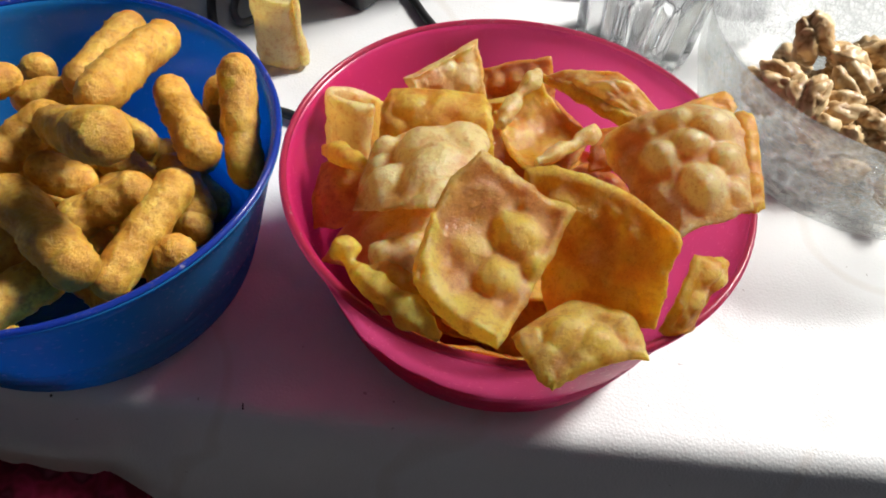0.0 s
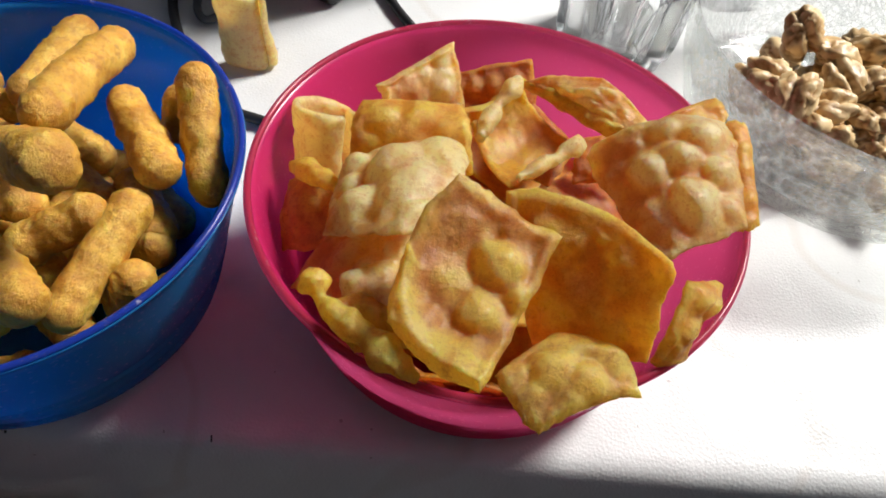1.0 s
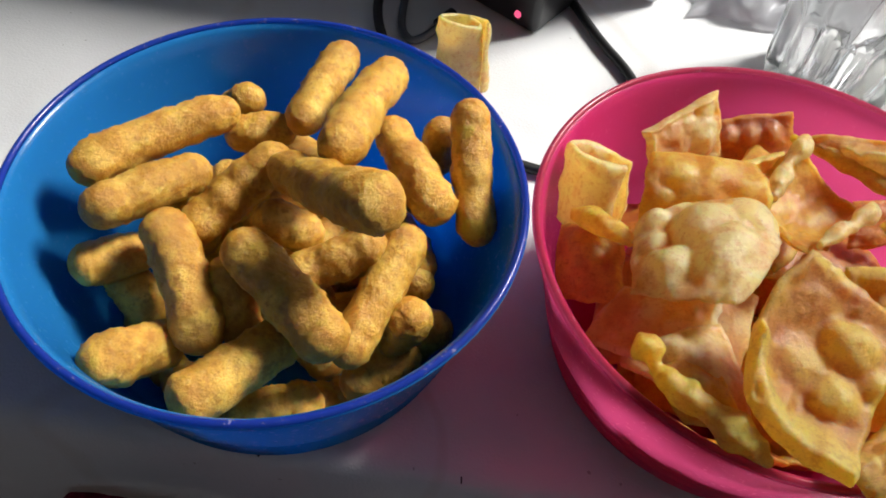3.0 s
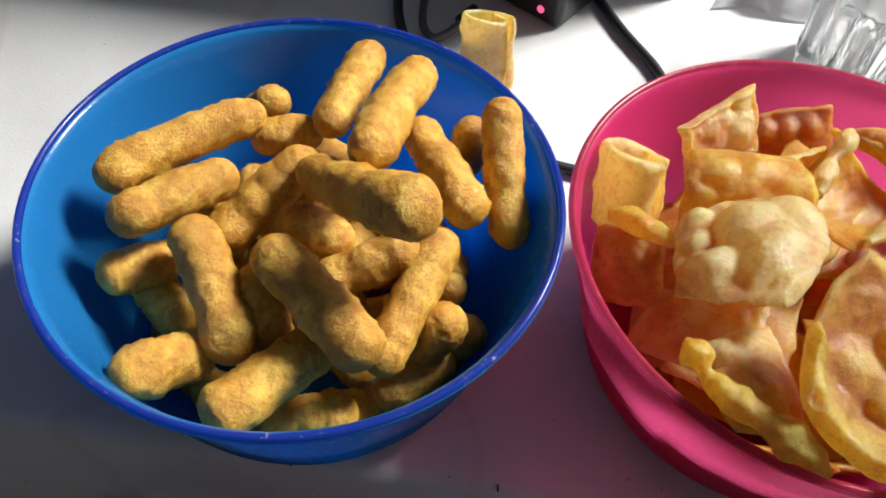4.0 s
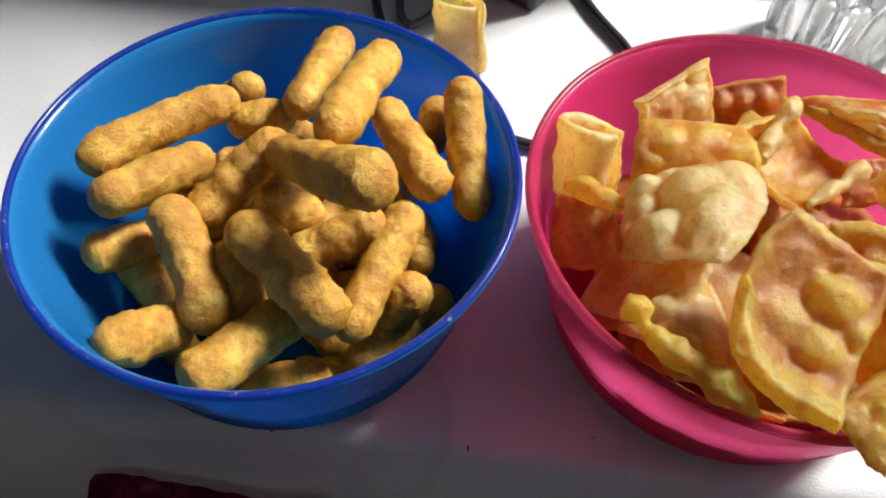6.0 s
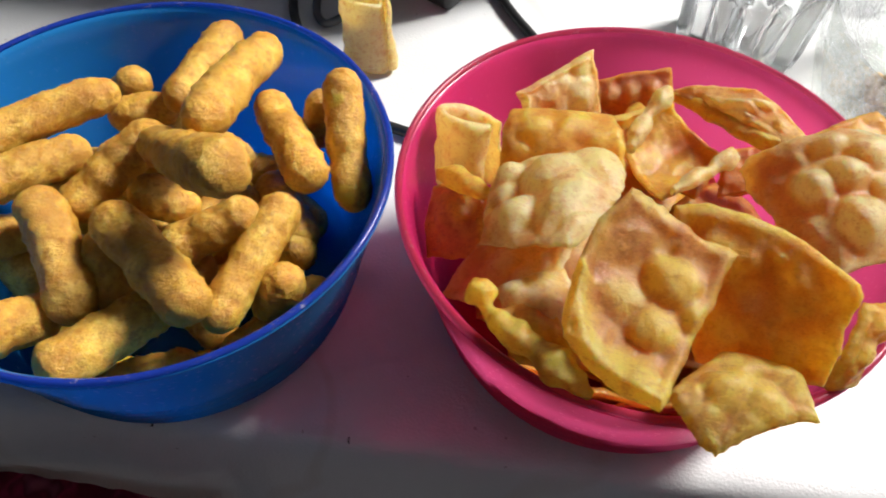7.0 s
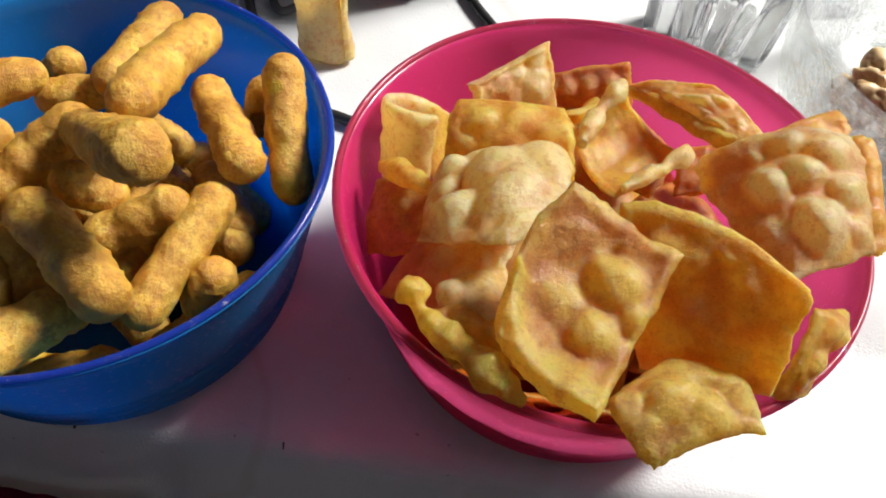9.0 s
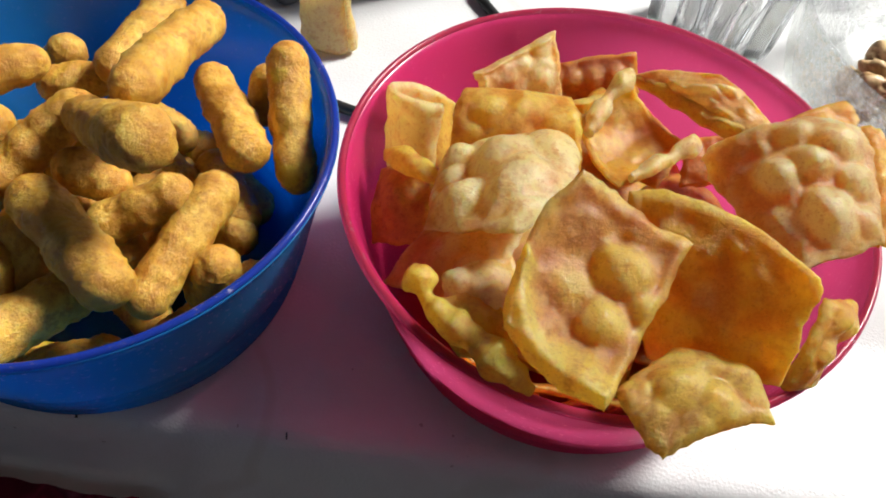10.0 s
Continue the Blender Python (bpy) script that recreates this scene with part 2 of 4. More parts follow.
def walnut_material():
    m, n, l, b = material("walnut_kernel", 0.42, 0.45)
    at = coords(n, l)
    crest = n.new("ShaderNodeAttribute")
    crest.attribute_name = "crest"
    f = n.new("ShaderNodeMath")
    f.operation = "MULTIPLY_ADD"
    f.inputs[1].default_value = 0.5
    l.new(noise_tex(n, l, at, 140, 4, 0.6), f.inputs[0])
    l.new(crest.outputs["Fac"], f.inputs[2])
    # folds painted darker than the crests: their shade put into the colour
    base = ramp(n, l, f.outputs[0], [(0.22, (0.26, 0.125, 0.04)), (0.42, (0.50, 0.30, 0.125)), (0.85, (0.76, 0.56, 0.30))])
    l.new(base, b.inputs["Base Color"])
    bump(n, l, b, noise_tex(n, l, at, 700, 4), 0.35, 0.0005)
    return m


WALNUT = walnut_material()
BLACK = plain("black_plastic", (0.012, 0.012, 0.014), 0.35, vary=0.3)
RUBBER = plain("black_rubber", (0.010, 0.010, 0.011), 0.5, vary=0.3)
GREY_RUBBER = plain("grey_rubber", (0.09, 0.09, 0.095), 0.5)
PLASTER = plain("wall_plaster", (0.39, 0.395, 0.43), 0.85, 0.2, grain=300, vary=0.05)
FLOORING = plain("floor_boards", (0.22, 0.18, 0.16), 0.5, grain=120, vary=0.25)
FRAME_PAINT = plain("white_frame_paint", (0.78, 0.78, 0.76), 0.4, vary=0.04)
BOX_GREY = plain("grey_box_paint", (0.62, 0.63, 0.65), 0.5, vary=0.05)
MARK = plain("dark_fleck", (0.03, 0.028, 0.03), 0.7)


def lamp_material():
    m, n, l, b = material("red_indicator", 0.3)
    b.inputs["Base Color"].default_value = (0.5, 0.02, 0.08, 1)
    b.inputs["Emission Color"].default_value = (1.0, 0.12, 0.28, 1)
    b.inputs["Emission Strength"].default_value = 1.2
    return m


LED = lamp_material()


def film_material():
    m, n, l, b = material("white_plastic_film", 0.3, 0.5)
    at = coords(n, l)
    l.new(ramp(n, l, noise_tex(n, l, at, 40), [(0.3, (0.76, 0.76, 0.78)), (0.7, (0.86, 0.86, 0.88))]), b.inputs["Base Color"])
    t = n.new("ShaderNodeBsdfTranslucent")
    t.inputs["Color"].default_value = (0.85, 0.85, 0.87, 1)
    s = n.new("ShaderNodeMixShader")
    s.inputs[0].default_value = 0.35
    l.new(b.outputs[0], s.inputs[1])
    l.new(t.outputs[0], s.inputs[2])
    l.new(s.outputs[0], n["Material Output"].inputs["Surface"])
    return m


FILM = film_material()


def fabric_material():
    m, n, l, b = material("crimson_fabric", 0.85, 0.2)
    at = coords(n, l)
    f = noise_tex(n, l, at, 55, 2)
    l.new(ramp(n, l, f, [(0.4, (0.22, 0.012, 0.035)), (0.5, (0.46, 0.035, 0.09)), (0.56, (0.20, 0.018, 0.045)), (0.66, (0.50, 0.12, 0.17))]), b.inputs["Base Color"])
    bump(n, l, b, noise_tex(n, l, at, 900), 0.5, 0.0006)
    return m


FABRIC = fabric_material()


# ---- mesh helpers ----
def link(name, bm, mat, smooth=True):
    me = bpy.data.meshes.new(name)
    bmesh.ops.recalc_face_normals(bm, faces=bm.faces)
    for f in bm.faces:
        f.smooth = smooth
    bm.to_mesh(me)
    bm.free()
    me.materials.append(mat)
    return new(name, me)


def part(name, bm, mat, parent, label="", smooth=True):
    ob = link(name, bm, mat, smooth)
    ob.parent = parent
    return tagged(ob, label)


def empty(name, at=(0, 0, 0)):
    ob = new(name)
    ob.location = at
    ob.empty_display_size = 0.02
    return ob


def box(sx, sy, sz, at=(0, 0, 0), bevel=0.0, segments=3):
    bm = bmesh.new()
    bmesh.ops.create_cube(bm, size=1)
    bmesh.ops.scale(bm, vec=(sx, sy, sz), verts=bm.verts)
    bmesh.ops.translate(bm, vec=at, verts=bm.verts)
    if bevel:
        bmesh.ops.bevel(bm, geom=bm.edges[:], offset=bevel, segments=segments, profile=0.5, affect="EDGES")
    return bm


def grid_bm(points, closed_u=False, closed_v=False):
    """A sheet over rows of points."""
    bm = bmesh.new()
    vs = [[bm.verts.new(p) for p in row] for row in points]
    nu, nv = len(vs), len(vs[0])
    for i in range(nu if closed_u else nu - 1):
        for j in range(nv if closed_v else nv - 1):
            bm.faces.new((vs[i][j], vs[(i + 1) % nu][j], vs[(i + 1) % nu][(j + 1) % nv], vs[i][(j + 1) % nv]))
    return bm


def turned(profile, steps=96, wobble=None):
    """A closed body of revolution from a closed profile of (radius, height)."""
    rows = []
    for i in range(steps):
        a = 2 * math.pi * i / steps
        rows.append([(r * math.cos(a), r * math.sin(a), z) for r, z in (profile if wobble is None else wobble(a))])
    bm = grid_bm(rows, True, True)
    bmesh.ops.remove_doubles(bm, verts=bm.verts, dist=1e-6)
    return bm


def bezier(a, b, c, t):
    return a * (1 - t) ** 2 + b * 2 * t * (1 - t) + c * t * t


def tube(path, radius, sides=12):
    """A round tube along a list of points; radius is a number or a function of the fraction along."""
    rows = []
    up = Vector((0.13, 0.21, 1)).normalized()
    for i, p in enumerate(path):
        d = (path[min(i + 1, len(path) - 1)] - path[max(i - 1, 0)]).normalized()
        s = d.cross(up).normalized() if abs(d.dot(up)) < 0.98 else d.cross(Vector((1, 0, 0))).normalized()
        w = s.cross(d)
        r = radius(i / (len(path) - 1)) if callable(radius) else radius
        rows.append([p + (s * math.cos(k * 2 * math.pi / sides) + w * math.sin(k * 2 * math.pi / sides)) * r for k in range(sides)])
    bm = grid_bm(rows, False, True)
    bm.verts.ensure_lookup_table()
    bm.faces.new([bm.verts[k] for k in range(sides)])
    bm.faces.new([bm.verts[len(bm.verts) - sides + k] for k in range(sides)])
    return bm


def spline(points, per=10):
    """A smooth line through points (Catmull-Rom)."""
    p = [Vector(q) for q in points]
    p = [p[0] * 2 - p[1]] + p + [p[-1] * 2 - p[-2]]
    out = []
    for i in range(1, len(p) - 2):
        for k in range(per):
            t = k / per
            out.append(0.5 * (2 * p[i] + (p[i + 1] - p[i - 1]) * t + (2 * p[i - 1] - 5 * p[i] + 4 * p[i + 1] - p[i + 2]) * t * t
                              + (3 * p[i] - p[i - 1] - 3 * p[i + 1] + p[i + 2]) * t ** 3))
    return out + [p[-2]]


# ---- room ----
FLOOR_Z, CEIL_Z = -0.74, 2.5
X0, X1, Y0, Y1 = -1.9, 2.7, -1.9, 1.02


def room():
    tagged(link("floor", box(X1 - X0 + 0.4, Y1 - Y0 + 0.4, 0.1, ((X0 + X1) / 2, (Y0 + Y1) / 2, FLOOR_Z - 0.05)), FLOORING, False), "brown board floor of the room", "floor", kind="structure")
    tagged(link("ceiling", box(X1 - X0 + 0.4, Y1 - Y0 + 0.4, 0.1, ((X0 + X1) / 2, (Y0 + Y1) / 2, CEIL_Z + 0.05)), PLASTER, False), "plain light plaster ceiling", "ceiling", kind="structure")
    hgt, mid = CEIL_Z - FLOOR_Z, (CEIL_Z + FLOOR_Z) / 2
    for name, sx, sy, x, y in (("wall_west", 0.2, Y1 - Y0, X0 - 0.1, (Y0 + Y1) / 2), ("wall_south", X1 - X0 + 0.4, 0.2, (X0 + X1) / 2, Y0 - 0.1), ("wall_east", 0.2, Y1 - Y0, X1 + 0.1, (Y0 + Y1) / 2)):
        tagged(link(name, box(sx, sy, hgt, (x, y, mid)), PLASTER, False), "plain light plaster room wall", "wall", kind="structure")
    wall = tagged(empty("wall_north", (0, Y1 + 0.1, 0)), "light plaster wall with a wide window opening", "wall", kind="structure")
    x0, x1, z0, z1 = WINDOW
    for a, b, c, d in ((X0 - 0.2, x0, FLOOR_Z, CEIL_Z), (x1, X1 + 0.2, FLOOR_Z, CEIL_Z), (x0, x1, FLOOR_Z, z0), (x0, x1, z1, CEIL_Z)):
        part("wall_panel", box(b - a, 0.2, d - c, ((a + b) / 2, 0, (c + d) / 2)), PLASTER, wall, smooth=False)
    win = tagged(empty("window_1", ((x0 + x1) / 2, Y1 + 0.15, (z0 + z1) / 2)), "wide white-framed window", "window", kind="structure")
    w, h = x1 - x0, z1 - z0
    for x in (-w / 2 + 0.025, w / 2 - 0.025):
        part("window_frame", box(0.05, 0.06, h, (x, 0, 0), 0.004), FRAME_PAINT, win, smooth=False)
    for z in (-h / 2 + 0.025, h / 2 - 0.025):
        part("window_frame", box(w - 0.1, 0.06, 0.05, (0, 0, z), 0.004), FRAME_PAINT, win, smooth=False)


room()


# ---- table ----
EDGE_Y = 0.113


def table():
    top = tagged(empty("table", (0, 0.5, FLOOR_Z)), "white oilcloth-covered table with a rounded front edge", "table")
    prof = [(0.95, 0.0), (0.30, 0.0), (0.13, 0.0), (0.1262, -0.0004), (0.1235, -0.0014), (0.1212, -0.0034), (0.1195, -0.0065), (0.1182, -0.0110), (0.1172, -0.0170), (0.1160, -0.0250), (0.1146, -0.0350), (EDGE_Y, -0.045), (EDGE_Y, -0.06), (EDGE_Y - 0.001, -0.17)]
    prof += [(EDGE_Y + 0.004, -0.17), (EDGE_Y + 0.006, -0.045), (0.121, -0.036), (0.95, -0.036)]
    xs = [-0.75 + 1.6 * i / 160 for i in range(161)]
    rows = []
    for x in xs:
        row = []
        for y, z in prof:
            sway = 0.003 * math.sin(x * 17 + 1) * min(1, max(0, -z - 0.045) / 0.05)
            row.append((x, y - 0.5 - abs(sway), z - FLOOR_Z))
        rows.append(row)
    bm = grid_bm(rows, False, True)
    bmesh.ops.holes_fill(bm, edges=bm.edges)
    part("tablecloth", bm, CLOTH, top, "off-white leather-grained oilcloth")
    for x in (-0.68, 0.78):
        for y in (-0.34, 0.38):
            part("leg", box(0.05, 0.05, -FLOOR_Z - 0.036, (x, y, (-FLOOR_Z - 0.036) / 2), 0.004), FRAME_PAINT, top)


table()


# ---- bowls ----
RIM_R, BASE_R, RIM_Z = 0.0847, 0.0645, 0.0720


def bowl(name, at, mat, edge, label):
    r = lambda z: BASE_R + (RIM_R - 0.0012 - BASE_R) * (z / RIM_Z) ** 0.9
    thing = tagged(empty(name, (*at, 0.0002)), label, "bowl", "plastic snack bowls")
    wall = [(0.0, 0.0024), (0.050, 0.0024), (0.0535, 0.0028), (0.0620, 0.0028), (0.0638, 0.0034), (r(0.006), 0.0060)]
    for z in (0.012, 0.02, 0.026):
        wall += [(r(z), z - 0.0010), (r(z) - 0.0005, z), (r(z), z + 0.0010)]
    wall += [(r(z), z) for z in (0.034, 0.044, 0.054, 0.062, 0.0672)] + [(RIM_R - 0.0004, 0.0686), (RIM_R, 0.0700), (RIM_R - 0.0002, 0.0704), (RIM_R - 0.0026, 0.0704), (r(0.068) - 0.0018, 0.0686)]
    wall += [(r(z) - 0.0020, z) for z in (0.064, 0.054, 0.044, 0.034, 0.022, 0.012, 0.007)] + [(0.0585, 0.0048), (0.052, 0.0042), (0.0, 0.0042)]
    part("bowl_wall", turned(wall, 128), mat, thing)
    lip = [(RIM_R - 0.0002, 0.07042), (RIM_R - 0.0003, 0.0712), (RIM_R - 0.0008, 0.0717), (RIM_R - 0.0014, RIM_Z), (RIM_R - 0.0020, 0.0717), (RIM_R - 0.0025, 0.0712), (RIM_R - 0.0026, 0.07042)]
    part("rim", turned(lip, 128), edge, thing, "rounded glossy rim")
    foot = [(0.0565, 0.0), (0.0610, 0.0), (0.0626, 0.0010), (0.0632, 0.0026), (0.0560, 0.0026), (0.0558, 0.0008)]
    part("foot_ring", turned(foot, 128), mat, thing)
    return thing


PINK_AT, BLUE_AT = (0.0240, 0.1946), (-0.1457, 0.1841)
bowl("snack_bowl", PINK_AT, PINK, PINK_EDGE, "translucent pink plastic bowl heaped with crackers")
bowl("snack_bowl", BLUE_AT, BLUE, BLUE_EDGE, "translucent blue plastic bowl filled with corn puffs")


# ---- corn puffs ----
def puff(a, b, bend=(0, 0, 0), r=0.0066, r2=None, seed=0):
    """A finger-shaped puff from end to end, with a bent middle."""
    a, b = Vector(a), Vector(b)
    r2 = r if r2 is None else r2
    r, r2 = r * 1.17, r2 * 1.17
    along = (b - a).normalized()
    a, b = a - along * r * 0.85, b + along * r2 * 0.85
    m = (a + b) / 2 + Vector(bend) * 2
    n, sides = 56, 36
    base = (a + b) / 2
    off = Vector((seed * 3.17, seed * 1.3, seed * 0.7))
    rows = []
    length = max(1e-4, (b - a).length)
    cap = min(0.48, 1.15 * r / length)
    up = Vector((0.2, 0.35, 1)).normalized()
    for i in range(n):
        s = i / (n - 1)
        t = 0.5 - 0.5 * math.cos(math.pi * s)
        d = ((m - a) * (1 - t) + (b - m) * t).normalized()
        side = d.cross(up).normalized()
        w = side.cross(d)
        e = min(t, 1 - t)
        shape = (max(0.0, 1 - (1 - e / cap) ** 2.1)) ** (1 / 2.1) if e < cap else 1.0
        c = bezier(a, m, b, t)
        rad = (r + (r2 - r) * t) * max(shape, 0.02) * (1 + 0.09 * noise.noise(Vector((t * length * 170, seed * 5.1, 2))))
        row = []
        for k in range(sides):
            q = 2 * math.pi * k / sides
            way = side * math.cos(q) + w * math.sin(q)
            p = c + way * rad
            lump = 0.13 * noise.noise(p * 120 + off) + 0.055 * noise.noise(p * 330 + off) + 0.07 * noise.noise(p * 750 + off) + 0.20 * max(0.0, noise.noise(p * 1000 + off) - 0.3) - 0.08 * max(0.0, noise.noise(p * 520 + off * 2) - 0.35)
            row.append(c + way * rad * (1 + lump) - base)
        rows.append(row)
    bm = grid_bm(rows, False, True)
    bm.verts.ensure_lookup_table()
    bm.faces.new([bm.verts[k] for k in range(sides)])
    bm.faces.new([bm.verts[(n - 1) * sides + k] for k in range(sides)])
    ob = link("corn_puff", bm, PUFF)
    ob.location = base
    shape = "curved" if Vector(bend).length > 0.0015 else "short" if length < 0.025 else "straight"
    return tagged(ob, shape + " golden-brown corn puff in the blue bowl", "corn puff", "corn puffs in the blue bowl")


puff((-0.2057, 0.1816, 0.0660), (-0.1714, 0.2148, 0.0660), (-0.0015, 0.0025, 0.001), 0.0066, 0.0060, 1)
puff((-0.1958, 0.1667, 0.0660), (-0.1757, 0.1918, 0.0600), (0, 0.001, 0), 0.0068, 0.0062, 2)
puff((-0.1768, 0.1650, 0.0620), (-0.1593, 0.1379, 0.0480), (0.0018, 0.0012, 0), 0.0066, 0.0074, 3)
puff((-0.1692, 0.1748, 0.0520), (-0.1482, 0.1974, 0.0660), (-0.0012, 0.0012, 0), 0.0066, 0.0062, 4)
puff((-0.1425, 0.1915, 0.0700), (-0.1077, 0.1628, 0.0955), (0, -0.001, -0.001), 0.0056, 0.0082, 5)
puff((-0.1486, 0.1611, 0.0640), (-0.1181, 0.1371, 0.0600), (0.0005, 0.0005, 0), 0.0066, 0.0076, 6)
puff((-0.0996, 0.1818, 0.0530), (-0.1112, 0.1414, 0.0460), (0, 0, 0.001), 0.0064, 0.0060, 7)
puff((-0.1323, 0.1419, 0.0460), (-0.1520, 0.1162, 0.0500), (0, 0, 0), 0.0068, 0.0074, 8)
puff((-0.1690, 0.1345, 0.0440), (-0.1804, 0.1217, 0.0520), (0, 0, 0), 0.0066, 0.0074, 9)
puff((-0.0938, 0.1573, 0.0460), (-0.0996, 0.1558, 0.0340), (0, 0, 0), 0.0066, 0.0066, 10)
puff((-0.0847, 0.2268, 0.0730), (-0.0764, 0.1945, 0.0500), (-0.0012, 0, 0), 0.0062, 0.0060, 11)
puff((-0.0950, 0.2320, 0.0580), (-0.0962, 0.2260, 0.0480), (0, 0, 0), 0.0058, 0.0060, 12)
puff((-0.1136, 0.2242, 0.0610), (-0.0933, 0.1937, 0.0600), (0.0005, 0.0010, 0), 0.0058, 0.0068, 13)
puff((-0.1159, 0.2379, 0.0750), (-0.1231, 0.1931, 0.0820), (-0.0022, 0.0018, 0.001), 0.0062, 0.0070, 14)
puff((-0.1376, 0.2545, 0.0660), (-0.1430, 0.2160, 0.0690), (-0.0008, 0, 0), 0.0064, 0.0056, 15)
puff((-0.1690, 0.2330, 0.0580), (-0.1764, 0.2348, 0.0500), (0, 0, 0), 0.0058, 0.0058, 16)
puff((-0.1667, 0.2152, 0.0570), (-0.1529, 0.2184, 0.0590), (0, 0.0008, 0), 0.0062, 0.0058, 17)
puff((-0.1453, 0.1785, 0.0590), (-0.1340, 0.1795, 0.0520), (0, 0, 0), 0.0060, 0.0060, 18)
puff((-0.1330, 0.1655, 0.0470), (-0.1115, 0.1760, 0.0560), (0, 0, 0), 0.0062, 0.0062, 19)
puff((-0.2011, 0.1565, 0.0480), (-0.1900, 0.1660, 0.0440), (0, 0, 0), 0.0064, 0.0064, 20)
puff((-0.1545, 0.1575, 0.0540), (-0.1474, 0.1450, 0.0430), (0, 0, 0), 0.0060, 0.0064, 21)
puff((-0.1930, 0.1602, 0.0360), (-0.1836, 0.1540, 0.0300), (0, 0, 0), 0.0066, 0.0066, 22)
puff((-0.0955, 0.1530, 0.0260), (-0.1085, 0.1425, 0.0220), (0, 0, 0), 0.0066, 0.0066, 23)
puff((-0.1240, 0.1300, 0.0260), (-0.1430, 0.1239, 0.0240), (0, 0, 0), 0.0066, 0.0066, 24)
puff((-0.0951, 0.1790, 0.0340), (-0.1052, 0.1815, 0.0280), (0, 0, 0), 0.0064, 0.0064, 25)
puff((-0.1690, 0.2010, 0.0480), (-0.1600, 0.2060, 0.0440), (0, 0, 0), 0.0062, 0.0062, 26)
puff((-0.0860, 0.1640, 0.0300), (-0.0935, 0.1600, 0.0240), (0, 0, 0), 0.0062, 0.0062, 27)
puff((-0.1880, 0.1890, 0.0480), (-0.1790, 0.1980, 0.0420), (0, 0, 0), 0.0062, 0.0062, 28)

# the hidden lower layers that carry the ones on top
rnd = random.Random(7)
for layer, (zz, rad, count) in enumerate(((0.0108, 0.047, 9), (0.022, 0.046, 9), (0.034, 0.042, 8))):
    for i in range(count):
        q = 2 * math.pi * (i + 0.5 * layer) / count
        d = rad * (0.35 + 0.55 * (i % 2))
        c = Vector((BLUE_AT[0] + d * math.cos(q) + 0.004, BLUE_AT[1] + 0.012 + d * math.sin(q) * 0.8, zz))
        e = q + rnd.uniform(0.6, 2.2)
        v = Vector((math.cos(e), math.sin(e), rnd.uniform(-0.1, 0.1))) * 0.014
        puff(c - v, c + v, (0, 0, 0.0008), 0.0066, 0.0066, 40 + layer * 10 + i)

# unseen ones added along the foot of the near wall to shade it
for i in range(7):
    q = radians(205 + 22 * i)
    c = Vector((BLUE_AT[0] + 0.0525 * math.cos(q), BLUE_AT[1] + 0.0525 * math.sin(q), 0.0125))
    v = Vector((-math.sin(q), math.cos(q), 0.05 * (i % 3 - 1))) * 0.008
    puff(c - v, c + v, (0, 0, 0), 0.0062, 0.0060, 80 + i)


